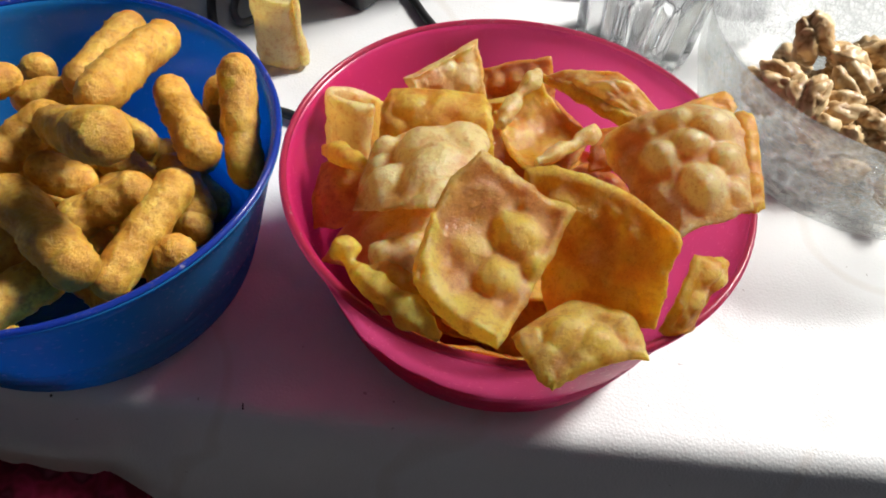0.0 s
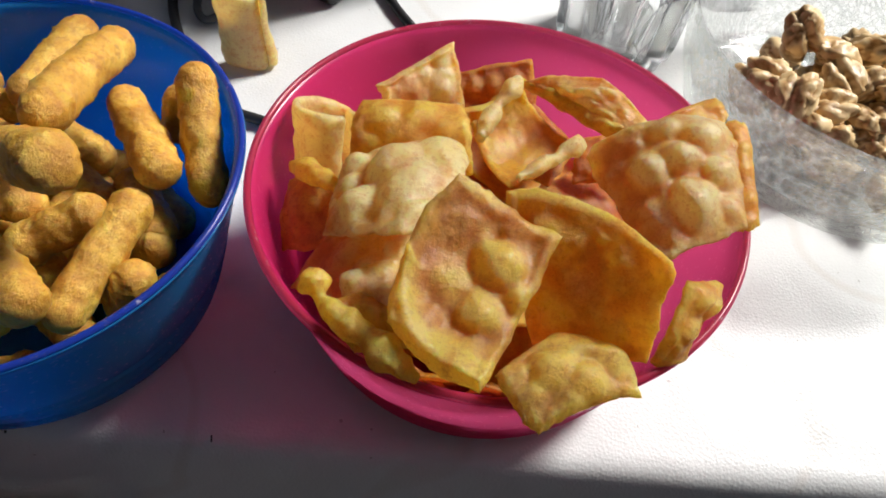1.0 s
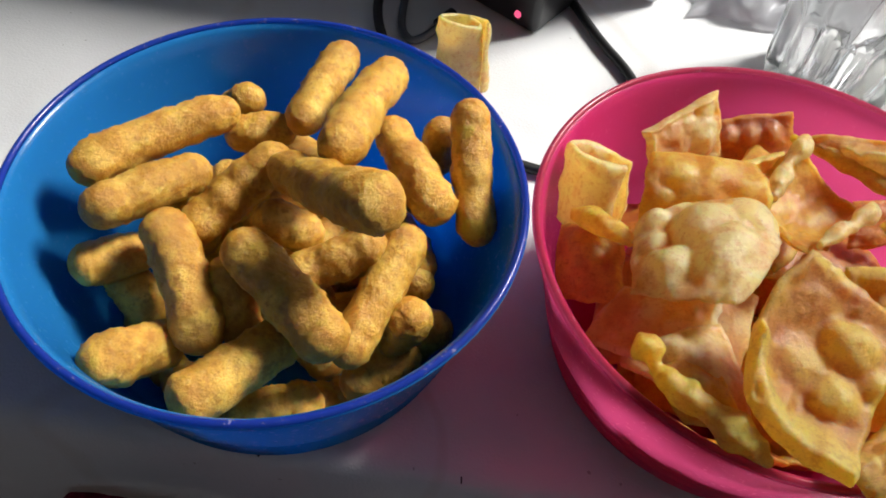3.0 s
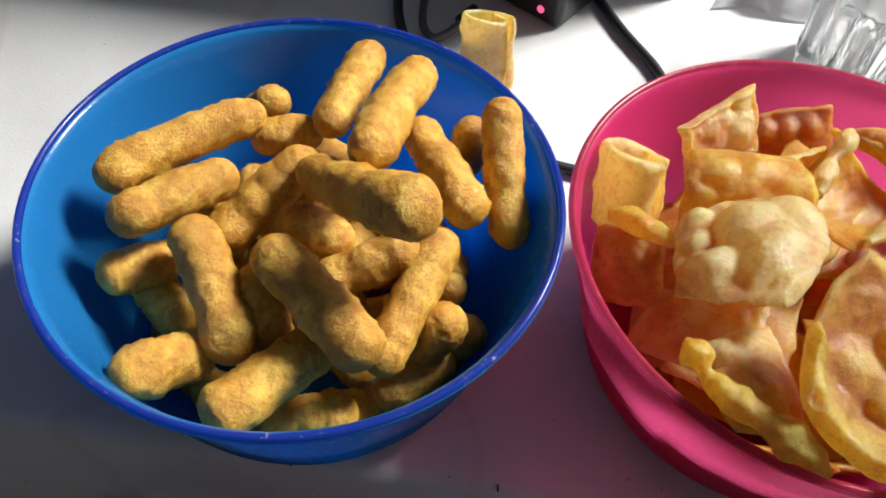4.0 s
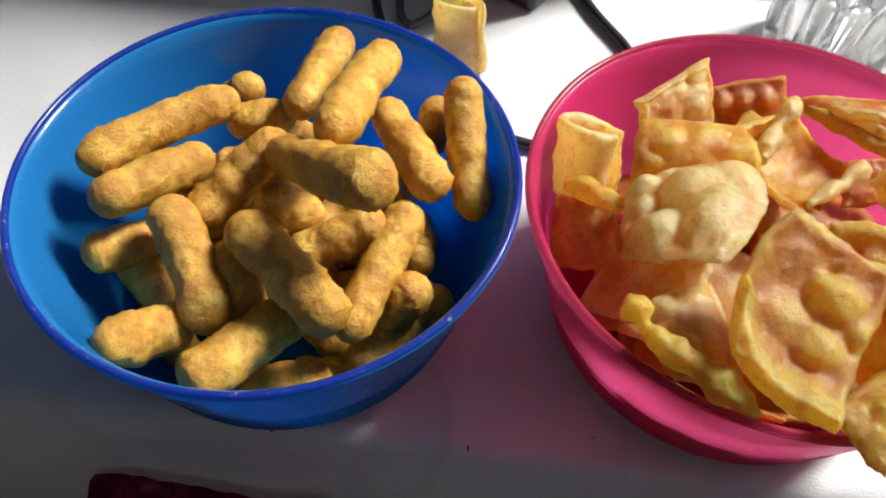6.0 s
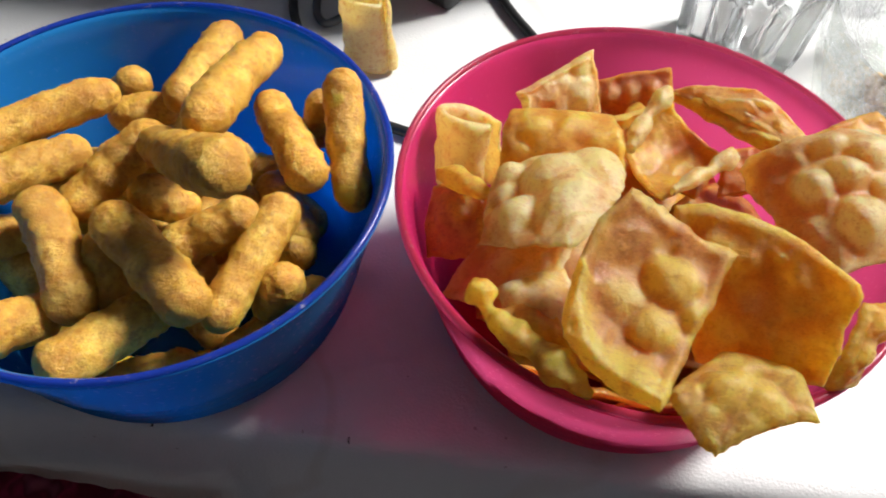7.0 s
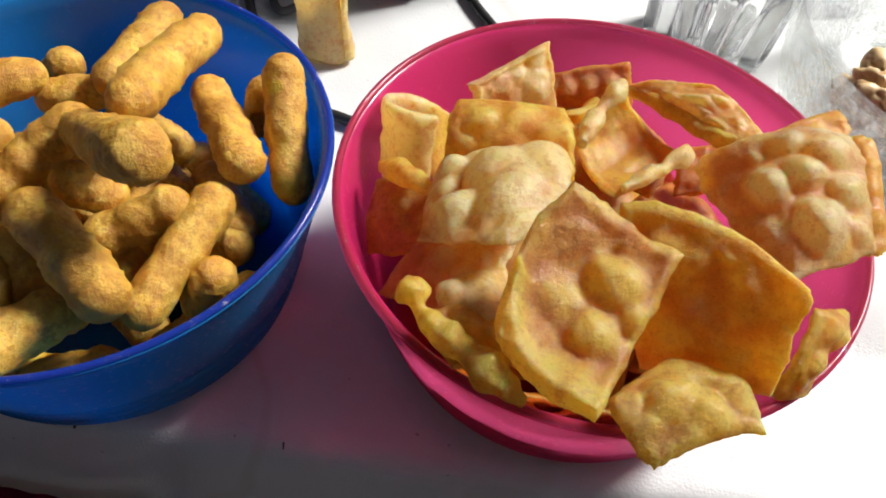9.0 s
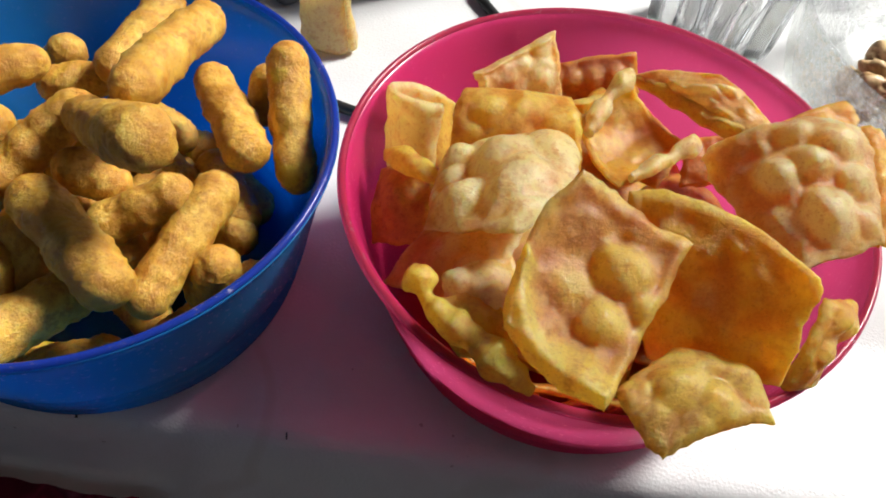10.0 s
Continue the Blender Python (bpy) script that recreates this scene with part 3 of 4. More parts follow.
# ---- crackers ----
def cracker(corners, mat=CRACKER_PALE, curl=(0.0, 0.0), blisters=(), thick=0.0011, bead=0.0, round_=0.35, seed=0, wave=0.0013, kind="square", twist=0.0, n=60, lip=(0.0, 0.0), bow=0.0, cut=0.0, hem=0.0, mids=(None, None, None, None)):
    """A puffed square of fried dough. corners: four corners in turn; curl: how far the middle rises across each way;
    blisters: (u, v, radius, height); bead: how much the edges swell; mids: where the middle of each edge lies."""
    p00, p10, p11, p01 = [Vector(c) for c in corners]
    ends = ((p00, p10), (p10, p11), (p11, p01), (p01, p00))
    pull = [Vector(m) - (a + b) / 2 if m else Vector() for m, (a, b) in zip(mids, ends)]
    mid = (p00 + p10 + p11 + p01) / 4
    nrm = (p10 + p11 - p00 - p01).cross(p11 + p01 - p00 - p10).normalized()
    if nrm.z < 0:
        nrm = -nrm
    round_ *= 0.7
    off = Vector((seed * 2.3, seed * 0.9, seed * 1.7))
    size_u, size_v = (p10 - p00).length, (p01 - p00).length
    tops, lows = [], []
    rnd = random.Random(seed)
    extra = [(rnd.uniform(0.06, 0.94), rnd.uniform(0.06, 0.94), rnd.uniform(0.0018, 0.0042), rnd.uniform(0.0003, 0.0011)) for _ in range(9)]
    tone = [[] for _ in range(n)]
    for i in range(n):
        rt, rl = [], []
        for j in range(n):
            s, t = 2 * i / (n - 1) - 1, 2 * j / (n - 1) - 1
            s, t = math.sin(s * math.pi / 2) * 0.6 + s * 0.4, math.sin(t * math.pi / 2) * 0.6 + t * 0.4
            u, v = s * math.sqrt(1 - round_ * t * t / 2), t * math.sqrt(1 - round_ * s * s / 2)
            edge = max(abs(s), abs(t))
            grow = (1 - round_ / 2) ** -0.4
            u, v = u * grow, v * grow
            ragged = 1 + 0.075 * noise.noise(Vector((u * 2.3, v * 2.3, seed * 1.1))) * edge ** 2 + 0.03 * noise.noise(Vector((u * 6, v * 7, seed))) * edge ** 4
            u, v = (u * ragged + 1) / 2, (v * ragged + 1) / 2
            u0, v0 = u, v
            u, v = u + cut * (max(0, 1 - u) * max(0, v)) ** 2.5, v - bow * (1 - (2 * u - 1) ** 2) * max(0, 1 - v)
            v -= 0.6 * cut * (max(0, 1 - u0) * max(0, v0)) ** 2.5
            p = p00 * (1 - u) * (1 - v) + p10 * u * (1 - v) + p11 * u * v + p01 * (1 - u) * v
            cu, cv = 1 - (2 * u - 1) ** 2, 1 - (2 * v - 1) ** 2
            p = p + (pull[0] * (1 - v) + pull[2] * v) * cu + (pull[1] * u + pull[3] * (1 - u)) * cv
            lift = curl[0] * cu + curl[1] * cv + twist * (2 * u - 1) * (2 * v - 1)
            lift += lip[0] * max(0, 1 - u) ** 3.5 + lip[1] * max(0, v) ** 3.5
            lift += wave * (noise.noise(p * 60 + off) + 0.5 * noise.noise(p * 150 + off))
            fall = max(0.0, 1 - edge ** 7) ** 0.5
            body = thick * fall
            body += bead * math.exp(-((edge - 0.9) / 0.09) ** 2) * fall * (1 + 0.5 * noise.noise(p * 120 + off))
            side = (1 - u0) * min(1.0, max(0.0, (v0 - 0.15) / 0.4))
            brim = (max(0.0, side) ** 6 + max(0.0, v0) ** 6) ** (1 / 6)
            roll = math.exp(-((brim - 0.93) / 0.085) ** 2) if hem else 0.0
            body += hem * roll * fall ** 0.5 * (1 + 0.45 * noise.noise(p * 90 + off))
            up = 0.0
            for bu, bv, br, bh in (*blisters, *extra):
                d2 = (((u - bu) * size_u) ** 2 + ((v - bv) * size_v) ** 2) / (br * br)
                d2 *= 1 + 0.35 * noise.noise(p * 170 + off)
                if d2 < 2.2:
                    dome = 1.2 * bh * (1 - d2 / 2.2) ** 1.45
                    up = max(up, dome) + 0.18 * min(up, dome)
            up *= fall
            # paler with blister height; edge term puts their backlit glow into the colour
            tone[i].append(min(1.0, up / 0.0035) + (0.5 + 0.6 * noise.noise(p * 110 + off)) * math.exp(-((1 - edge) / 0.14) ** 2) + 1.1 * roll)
            fine = 0.0003 * noise.noise(p * 420 + off) + 0.0006 * noise.noise(p * 220 + off) * fall
            c = p + nrm * lift - mid
            rt.append(c + nrm * (body + up + fine))
            rl.append(c - nrm * (body + 0.25 * up - fine))
        tops.append(rt)
        lows.append(rl)
    bm = bmesh.new()
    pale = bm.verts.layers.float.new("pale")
    a = [[bm.verts.new(p) for p in row] for row in tops]
    b = [[a[i][j] if i in (0, n - 1) or j in (0, n - 1) else bm.verts.new(lows[i][j]) for j in range(n)] for i in range(n)]
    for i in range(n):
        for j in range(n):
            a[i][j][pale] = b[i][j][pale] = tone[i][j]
    for i in range(n - 1):
        for j in range(n - 1):
            bm.faces.new((a[i][j], a[i + 1][j], a[i + 1][j + 1], a[i][j + 1]))
            low = (b[i][j], b[i][j + 1], b[i + 1][j + 1], b[i + 1][j])
            if len(set(low) & set((a[i][j], a[i + 1][j], a[i + 1][j + 1], a[i][j + 1]))) < 4:
                bm.faces.new(low)
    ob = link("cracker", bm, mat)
    ob.location = mid
    hue = {"fried_dough_pale": "pale yellow", "fried_dough_tan": "tan and yellow", "fried_dough_gold": "golden orange", "fried_dough_reddish": "deep orange"}[mat.name]
    return tagged(ob, hue + " " + kind + " fried cracker dusted with paprika", "cracker", "crackers in the pink bowl")


def twist_cracker(points, radii, mat=CRACKER_PALE, seed=0):
    """A narrow twisted, lumpy cracker along a line."""
    path = spline(points, 14)
    mid = sum(path, Vector()) / len(path)
    off = Vector((seed, seed * 0.4, 0))

    def rad(t):
        k = t * (len(radii) - 1)
        i = min(int(k), len(radii) - 2)
        f = k - i
        f = f * f * (3 - 2 * f)
        return radii[i] * (1 - f) + radii[i + 1] * f
    bm = tube(path, rad, 28)
    for v in bm.verts:
        q = v.co * 230
        v.co = v.co + Vector((noise.noise(q + off), noise.noise(q + off * 2 + Vector((5, 0, 0))), noise.noise(q + Vector((0, 7, 0))))) * 0.0010 - mid
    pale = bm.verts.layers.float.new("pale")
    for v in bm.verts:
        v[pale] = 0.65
    ob = link("cracker", bm, mat)
    ob.location = mid
    return tagged(ob, "narrow twisted yellow fried cracker at the bowl's wall", "cracker", "crackers in the pink bowl")


def rolled_cracker(top, low, r, turns, start, mat, label, group="", seed=0, flat=0.8, drop=0.0, tight=0.45):
    """A cracker rolled up like a scroll round the line from low to top."""
    top, low = Vector(top), Vector(low)
    axis = (top - low).normalized()
    sx = axis.cross(Vector((0, 1, 0))).normalized()
    sy = axis.cross(sx)
    n, k = 60, 24
    outer, inner = [], []
    for i in range(n):
        s = i / (n - 1)
        a = start + turns * 2 * math.pi * s
        ro, ri = [], []
        for j in range(k):
            h = j / (k - 1)
            f = min(1.0, max(0.0, (s - 0.62) / 0.22))
            c = low + (top - low) * (h * (1 - drop * f * f * (3 - 2 * f)) + 0.04 * math.sin(a * 1.3 + seed))
            e = max(abs(2 * s - 1), abs(2 * h - 1))
            th = 0.0016 * max(0.0, 1 - e ** 8) ** 0.5 * (1 + 0.5 * noise.noise(c * 140 + Vector((s * 4, seed, 0))))
            rr = r * (1 - tight * (1 - s if drop else s) ** 2) * (1 + 0.24 * noise.noise(Vector((s * 5 + seed, h * 1.6, 1))) + 0.09 * noise.noise(Vector((s * 12, h * 7, seed))))
            way = sx * math.cos(a) + sy * math.sin(a) * flat
            ro.append(c + way * (rr + th) - low)
            ri.append(c + way * (rr - th) - low)
        outer.append(ro)
        inner.append(ri)
    bm = bmesh.new()
    a = [[bm.verts.new(p) for p in row] for row in outer]
    b = [[a[i][j] if i in (0, n - 1) or j in (0, k - 1) else bm.verts.new(inner[i][j]) for j in range(k)] for i in range(n)]
    for i in range(n - 1):
        for j in range(k - 1):
            bm.faces.new((a[i][j], a[i + 1][j], a[i + 1][j + 1], a[i][j + 1]))
            low4 = (b[i][j], b[i][j + 1], b[i + 1][j + 1], b[i + 1][j])
            if len(set(low4) & set((a[i][j], a[i + 1][j], a[i + 1][j + 1], a[i][j + 1]))) < 4:
                bm.faces.new(low4)
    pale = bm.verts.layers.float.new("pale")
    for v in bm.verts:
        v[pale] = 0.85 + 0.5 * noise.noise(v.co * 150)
    ob = link("cracker", bm, mat)
    ob.location = low
    return tagged(ob, label, "cracker", group)


# the big one in front, its lower edges curled up
cracker(((0.0085, 0.1605, 0.1062), (0.0368, 0.1462, 0.1002), (0.0172, 0.1050, 0.0852), (-0.0108, 0.1200, 0.0878)), CRACKER_TAN, (-0.002, -0.002),
        ((0.68, 0.31, 0.0058, 0.0046), (0.72, 0.60, 0.0048, 0.0038), (0.93, 0.42, 0.0032, 0.0022), (0.44, 0.54, 0.0052, 0.0020), (0.80, 0.82, 0.0040, 0.0014), (0.30, 0.20, 0.0044, 0.0012)), 0.0012, 0.0012, 0.25, 3, wave=0.0008, lip=(0.0034, 0.0060), cut=0.12, hem=0.0040, mids=(None, None, None, (-0.0050, 0.1408, 0.0978)))
# the broad golden one leaning behind it
cracker(((0.0222, 0.1630, 0.0990), (0.0648, 0.1372, 0.1056), (0.0622, 0.1212, 0.0815), (0.0340, 0.1310, 0.0700)), CRACKER_GOLD, (0.002, 0.001), ((0.3, 0.3, 0.006, 0.0012), (0.5, 0.6, 0.007, 0.0012), (0.75, 0.35, 0.006, 0.0010), (0.72, 0.75, 0.005, 0.001), (0.25, 0.75, 0.006, 0.0012)), 0.0012, 0.0006, 0.2, 5, wave=0.0014,
        mids=((0.0448, 0.1575, 0.1030), None, None, None))
# the blistered square by the far wall, with two more folded in behind it
cracker(((0.0528, 0.2045, 0.0722), (0.0962, 0.2060, 0.0945), (0.1000, 0.1700, 0.0820), (0.0712, 0.1585, 0.0760)), CRACKER_PALE, (0.003, 0.001),
        ((0.36, 0.40, 0.0062, 0.0042), (0.60, 0.76, 0.0084, 0.0056), (0.64, 0.36, 0.0052, 0.0040), (0.84, 0.20, 0.0060, 0.0036), (0.88, 0.52, 0.0052, 0.0034), (0.88, 0.82, 0.0045, 0.0028), (0.26, 0.76, 0.0070, 0.0018), (0.62, 0.10, 0.0040, 0.0020)), 0.0012, 0.0004, 0.18, 8, mids=((0.0690, 0.2050, 0.0880), None, None, None))
cracker(((0.0969, 0.2100, 0.0900), (0.1036, 0.2088, 0.0900), (0.1046, 0.1737, 0.0805), (0.0968, 0.1706, 0.0790)), CRACKER_GOLD, (0.001, 0.001), ((0.5, 0.3, 0.003, 0.0012), (0.5, 0.5, 0.0026, 0.001), (0.5, 0.75, 0.003, 0.0014)), 0.0013, 0.0006, 0.35, 9, kind="narrow folded")
cracker(((0.0724, 0.2129, 0.0830), (0.0977, 0.2256, 0.0870), (0.1003, 0.2133, 0.0850), (0.0753, 0.2089, 0.0720)), CRACKER_GOLD, (0.002, 0.001), ((0.3, 0.4, 0.004, 0.0015), (0.6, 0.5, 0.004, 0.0015)), 0.0012, 0.0005, 0.3, 10)
# the pointed one and the rusty one by the back of the bowl
cracker(((-0.0222, 0.2392, 0.0665), (0.0055, 0.2632, 0.0712), (0.0120, 0.2480, 0.0520), (-0.0150, 0.2300, 0.0510)), CRACKER_PALE, (-0.001, 0.001), ((0.74, 0.55, 0.0056, 0.0038), (0.80, 0.16, 0.0036, 0.0022), (0.55, 0.20, 0.0034, 0.0020), (0.35, 0.25, 0.004, 0.0016)), 0.0012, 0.0021, 0.12, 11)
cracker(((0.0072, 0.2628, 0.0560), (0.0375, 0.2648, 0.0655), (0.0418, 0.2530, 0.0500), (0.0100, 0.2500, 0.0440)), CRACKER_RED, (0.001, 0.001), ((0.25, 0.4, 0.0035, 0.0014), (0.5, 0.4, 0.0035, 0.0014), (0.75, 0.4, 0.0035, 0.0014)), 0.0011, 0.0003, 0.25, 12)
cracker(((0.0091, 0.2310, 0.0660), (0.0297, 0.2378, 0.0680), (0.0317, 0.2395, 0.0600), (0.0112, 0.2299, 0.0600)), CRACKER_GOLD, (0.001, 0.0), (), 0.0012, 0.0004, 0.3, 13, kind="narrow")
# the rolled-over one and the heavily blistered one that lies against it
cracker(((-0.0245, 0.2135, 0.0820), (0.0102, 0.2150, 0.0825), (0.0150, 0.1900, 0.0740), (-0.0262, 0.1915, 0.0670)), CRACKER_GOLD, (0.001, 0.0070), ((0.25, 0.25, 0.006, 0.0022), (0.62, 0.22, 0.007, 0.0020), (0.45, 0.5, 0.006, 0.0012), (0.85, 0.4, 0.005, 0.0016)), 0.0014, 0.0010, 0.25, 14)
cracker(((-0.0305, 0.1588, 0.0765), (-0.0055, 0.1505, 0.0905), (0.0118, 0.1950, 0.0830), (-0.0272, 0.1880, 0.0740)), CRACKER_PALE, (0.0008, 0.0008),
        ((0.28, 0.24, 0.0050, 0.0050), (0.50, 0.64, 0.0062, 0.0060), (0.70, 0.36, 0.0064, 0.0058), (0.84, 0.76, 0.0056, 0.0044), (0.12, 0.84, 0.0036, 0.0036), (0.14, 0.56, 0.0034, 0.0028), (0.92, 0.14, 0.0034, 0.0026), (0.30, 0.92, 0.0030, 0.0018)), 0.0014, 0.0005, 0.28, 15, kind="blistered",
        mids=(None, (0.0100, 0.1742, 0.0885), (-0.0085, 0.1945, 0.0800), None))
# the hollow one with rolled edges and its neighbours
cracker(((0.0290, 0.2310, 0.0815), (0.0534, 0.2134, 0.0700), (0.0271, 0.1868, 0.0740), (0.0134, 0.2150, 0.0740)), CRACKER_GOLD, (-0.005, -0.004), ((0.4, 0.7, 0.005, 0.002),), 0.0010, 0.0011, 0.2, 16, kind="hollow")
twist_cracker(((0.0292, 0.2300, 0.0830), (0.0266, 0.2245, 0.0832), (0.0228, 0.2190, 0.0812), (0.0188, 0.2110, 0.0800), (0.0165, 0.2035, 0.0785)), (0.0024, 0.0034, 0.0020, 0.0036, 0.0018), CRACKER_PALE, 2)
twist_cracker(((0.0512, 0.2080, 0.0760), (0.0465, 0.2030, 0.0770), (0.0380, 0.1955, 0.0770), (0.0290, 0.1870, 0.0780)), (0.0026, 0.0036, 0.0020, 0.0028, 0.0014), CRACKER_PALE, 4)
cracker(((0.0330, 0.2450, 0.0690), (0.0605, 0.2330, 0.0840), (0.0740, 0.2120, 0.0838), (0.0672, 0.2062, 0.0822)), CRACKER_PALE, (0.002, 0.002), ((0.5, 0.4, 0.006, 0.0026), (0.75, 0.4, 0.005, 0.0022), (0.3, 0.5, 0.004, 0.0016)), 0.0013, 0.0009, 0.3, 18, kind="folded", mids=(None, None, None, (0.0512, 0.2225, 0.0765)))
twist_cracker(((0.0325, 0.2450, 0.0690), (0.0415, 0.2345, 0.0742), (0.0508, 0.2232, 0.0770), (0.0590, 0.2140, 0.0802), (0.0668, 0.2068, 0.0822)), (0.0016, 0.0028, 0.0030, 0.0032, 0.0018), CRACKER_GOLD, 6)
cracker(((0.0540, 0.2229, 0.0640), (0.0802, 0.2255, 0.0680), (0.0777, 0.2144, 0.0580), (0.0523, 0.2066, 0.0560)), CRACKER_RED, (0.001, 0.001), (), 0.0011, 0.0004, 0.3, 19)
cracker(((0.0381, 0.2452, 0.0600), (0.0550, 0.2240, 0.0580), (0.0432, 0.2016, 0.0600), (0.0247, 0.2133, 0.0580)), CRACKER_RED, (-0.001, 0.001), (), 0.0011, 0.0004, 0.3, 20)
cracker(((0.0752, 0.1450, 0.0880), (0.0905, 0.1528, 0.0770), (0.0790, 0.1330, 0.0665), (0.0668, 0.1250, 0.0735)), CRACKER_GOLD, (0.002, 0.001), ((0.35, 0.18, 0.0042, 0.0026), (0.75, 0.25, 0.0040, 0.0024), (0.3, 0.6, 0.0034, 0.0016)), 0.0014, 0.0008, 0.4, 21, kind="narrow curled", mids=(None, (0.0835, 0.1420, 0.0715), None, (0.0716, 0.1350, 0.0830)))
# hanging over the front of the rim
cracker(((0.0212, 0.1128, 0.0815), (0.0332, 0.0985, 0.0795), (0.0606, 0.1108, 0.0808), (0.0385, 0.1300, 0.0780)), CRACKER_TAN, (0.0008, 0.0005),
        ((0.45, 0.42, 0.0050, 0.0046), (0.74, 0.56, 0.0046, 0.0042), (0.22, 0.18, 0.0034, 0.0014), (0.28, 0.74, 0.0054, 0.0036), (0.60, 0.86, 0.0042, 0.0034), (0.88, 0.40, 0.0042, 0.0020), (0.55, 0.16, 0.0036, 0.0014)), 0.0013, 0.0006, 0.18, 22, mids=(None, (0.0455, 0.1065, 0.0810), (0.0540, 0.1245, 0.0795), None))
# by the near wall of the bowl
twist_cracker(((-0.0304, 0.1390, 0.0845), (-0.0282, 0.1345, 0.0862), (-0.0254, 0.1300, 0.0848), (-0.0200, 0.1256, 0.0845), (-0.0146, 0.1214, 0.0850), (-0.0090, 0.1160, 0.0868), (-0.0044, 0.1124, 0.0866), (0.0012, 0.1098, 0.0836)), (0.0018, 0.0046, 0.0020, 0.0034, 0.0042, 0.0032, 0.0052, 0.0036, 0.0016), CRACKER_GOLD, 8)
cracker(((-0.0258, 0.1330, 0.0780), (-0.0094, 0.1427, 0.0780), (-0.0012, 0.1216, 0.0780), (-0.0160, 0.1197, 0.0760)), CRACKER_GOLD, (0.001, 0.001), ((0.5, 0.4, 0.004, 0.0015),), 0.0012, 0.0005, 0.3, 23)
cracker(((-0.0405, 0.1530, 0.0550), (-0.0292, 0.1680, 0.0660), (-0.0015, 0.1640, 0.0755), (-0.0085, 0.1340, 0.0735)), CRACKER_PALE, (0.001, 0.001), ((0.6, 0.4, 0.006, 0.002), (0.4, 0.7, 0.005, 0.0014)), 0.0012, 0.0004, 0.15, 24)
cracker(((-0.0235, 0.1450, 0.0735), (-0.0040, 0.1540, 0.0765), (0.0032, 0.1237, 0.0740), (-0.0165, 0.1264, 0.0705)), CRACKER_PALE, (0.002, 0.002), ((0.12, 0.2, 0.0046, 0.0034), (0.6, 0.6, 0.005, 0.002), (0.4, 0.35, 0.005, 0.0014)), 0.0012, 0.0006, 0.3, 25, kind="blistered")
cracker(((-0.0490, 0.1985, 0.0560), (-0.0290, 0.1900, 0.0660), (-0.0285, 0.1660, 0.0600), (-0.0470, 0.1717, 0.0480)), CRACKER_TAN, (0.002, 0.001), ((0.5, 0.5, 0.006, 0.002), (0.3, 0.3, 0.004, 0.0016)), 0.0012, 0.0005, 0.3, 26)
twist_cracker(((-0.0458, 0.1950, 0.0660), (-0.0410, 0.1915, 0.0690), (-0.0350, 0.1862, 0.0720), (-0.0286, 0.1800, 0.0740)), (0.0024, 0.0042, 0.0034, 0.0020), CRACKER_GOLD, 10)
rolled_cracker((-0.0374, 0.2205, 0.0725), (-0.0366, 0.2075, 0.0450), 0.0108, -0.86, 2.3, CRACKER_PALE, "pale yellow fried cracker folded into a flat scroll", "crackers in the pink bowl", 1, 1.1, 0.10, 0.12)
# the layers beneath
rnd = random.Random(11)
for layer, (zz, spread, tilt) in enumerate(((0.010, 0.030, 0.15), (0.022, 0.034, 0.35), (0.034, 0.036, 0.45), (0.046, 0.036, 0.5))):
    for i in range(5):
        q = 2 * math.pi * (i + 0.37 * layer) / 5
        c = Vector((PINK_AT[0] + spread * math.cos(q), PINK_AT[1] + spread * math.sin(q), zz))
        e = rnd.uniform(0, 6.28)
        u = Vector((math.cos(e), math.sin(e), rnd.uniform(-tilt, tilt))) * 0.018
        v = Vector((-math.sin(e), math.cos(e), rnd.uniform(-tilt, tilt))) * 0.018
        cracker([c - u - v, c + u - v, c + u + v, c - u + v], (CRACKER_GOLD, CRACKER_RED, CRACKER_PALE)[i % 3], (0.002, 0.001), (), 0.0011, 0.0004, 0.3, 60 + layer * 6 + i, n=26)

# unseen ones added leaning against the near wall of the bowl to shade it
for i in range(7):
    q = radians(246 + 16 * i)
    out = Vector((math.cos(q), math.sin(q), 0))
    side = Vector((-math.sin(q), math.cos(q), 0)) * 0.014
    c = Vector((*PINK_AT, 0)) + out * 0.0585 + Vector((0, 0, 0.022 + 0.003 * (i % 2)))
    rise = out * 0.005 + Vector((0, 0, 0.015))
    cracker([c - side - rise, c + side - rise, c + side + rise, c - side + rise], (CRACKER_TAN, CRACKER_RED)[i % 2], (0.001, 0.001), (), 0.0011, 0.0004, 0.3, 90 + i, n=26)

# the one that stands by itself on the table
rolled_cracker((-0.0968, 0.3245, 0.0410), (-0.0950, 0.3215, 0.0015), 0.0122, 1.3, 2.6, CRACKER_PALE, "pale yellow rolled cracker standing on the oilcloth", seed=5, flat=0.55)


# ---- walnut bowl ----
NUT_AT = (0.2080, 0.3140)


def walnut_bowl():
    prof = [(0.0, 0.003), (0.066, 0.003), (0.070, 0.0), (0.076, 0.0008), (0.083, 0.010), (0.089, 0.028), (0.0925, 0.050), (0.0942, 0.0585), (0.0955, 0.060), (0.0947, 0.0615), (0.0920, 0.0610),
            (0.0895, 0.050), (0.086, 0.030), (0.080, 0.014), (0.073, 0.0075), (0.0, 0.0070)]
    bm = turned(prof, 144)
    for v in bm.verts:
        if 0.004 < v.co.z < 0.056:
            q = Vector((v.co.x, v.co.y, v.co.z)) * 150
            v.co *= 1 + 0.006 * noise.noise(q)
    ob = link("walnut_bowl", bm, ICE_GLASS)
    ob.location = (*NUT_AT, 0.0002)
    ob.visible_shadow = True
    return tagged(ob, "clear pressed-glass bowl with a crackled ice texture", "bowl")


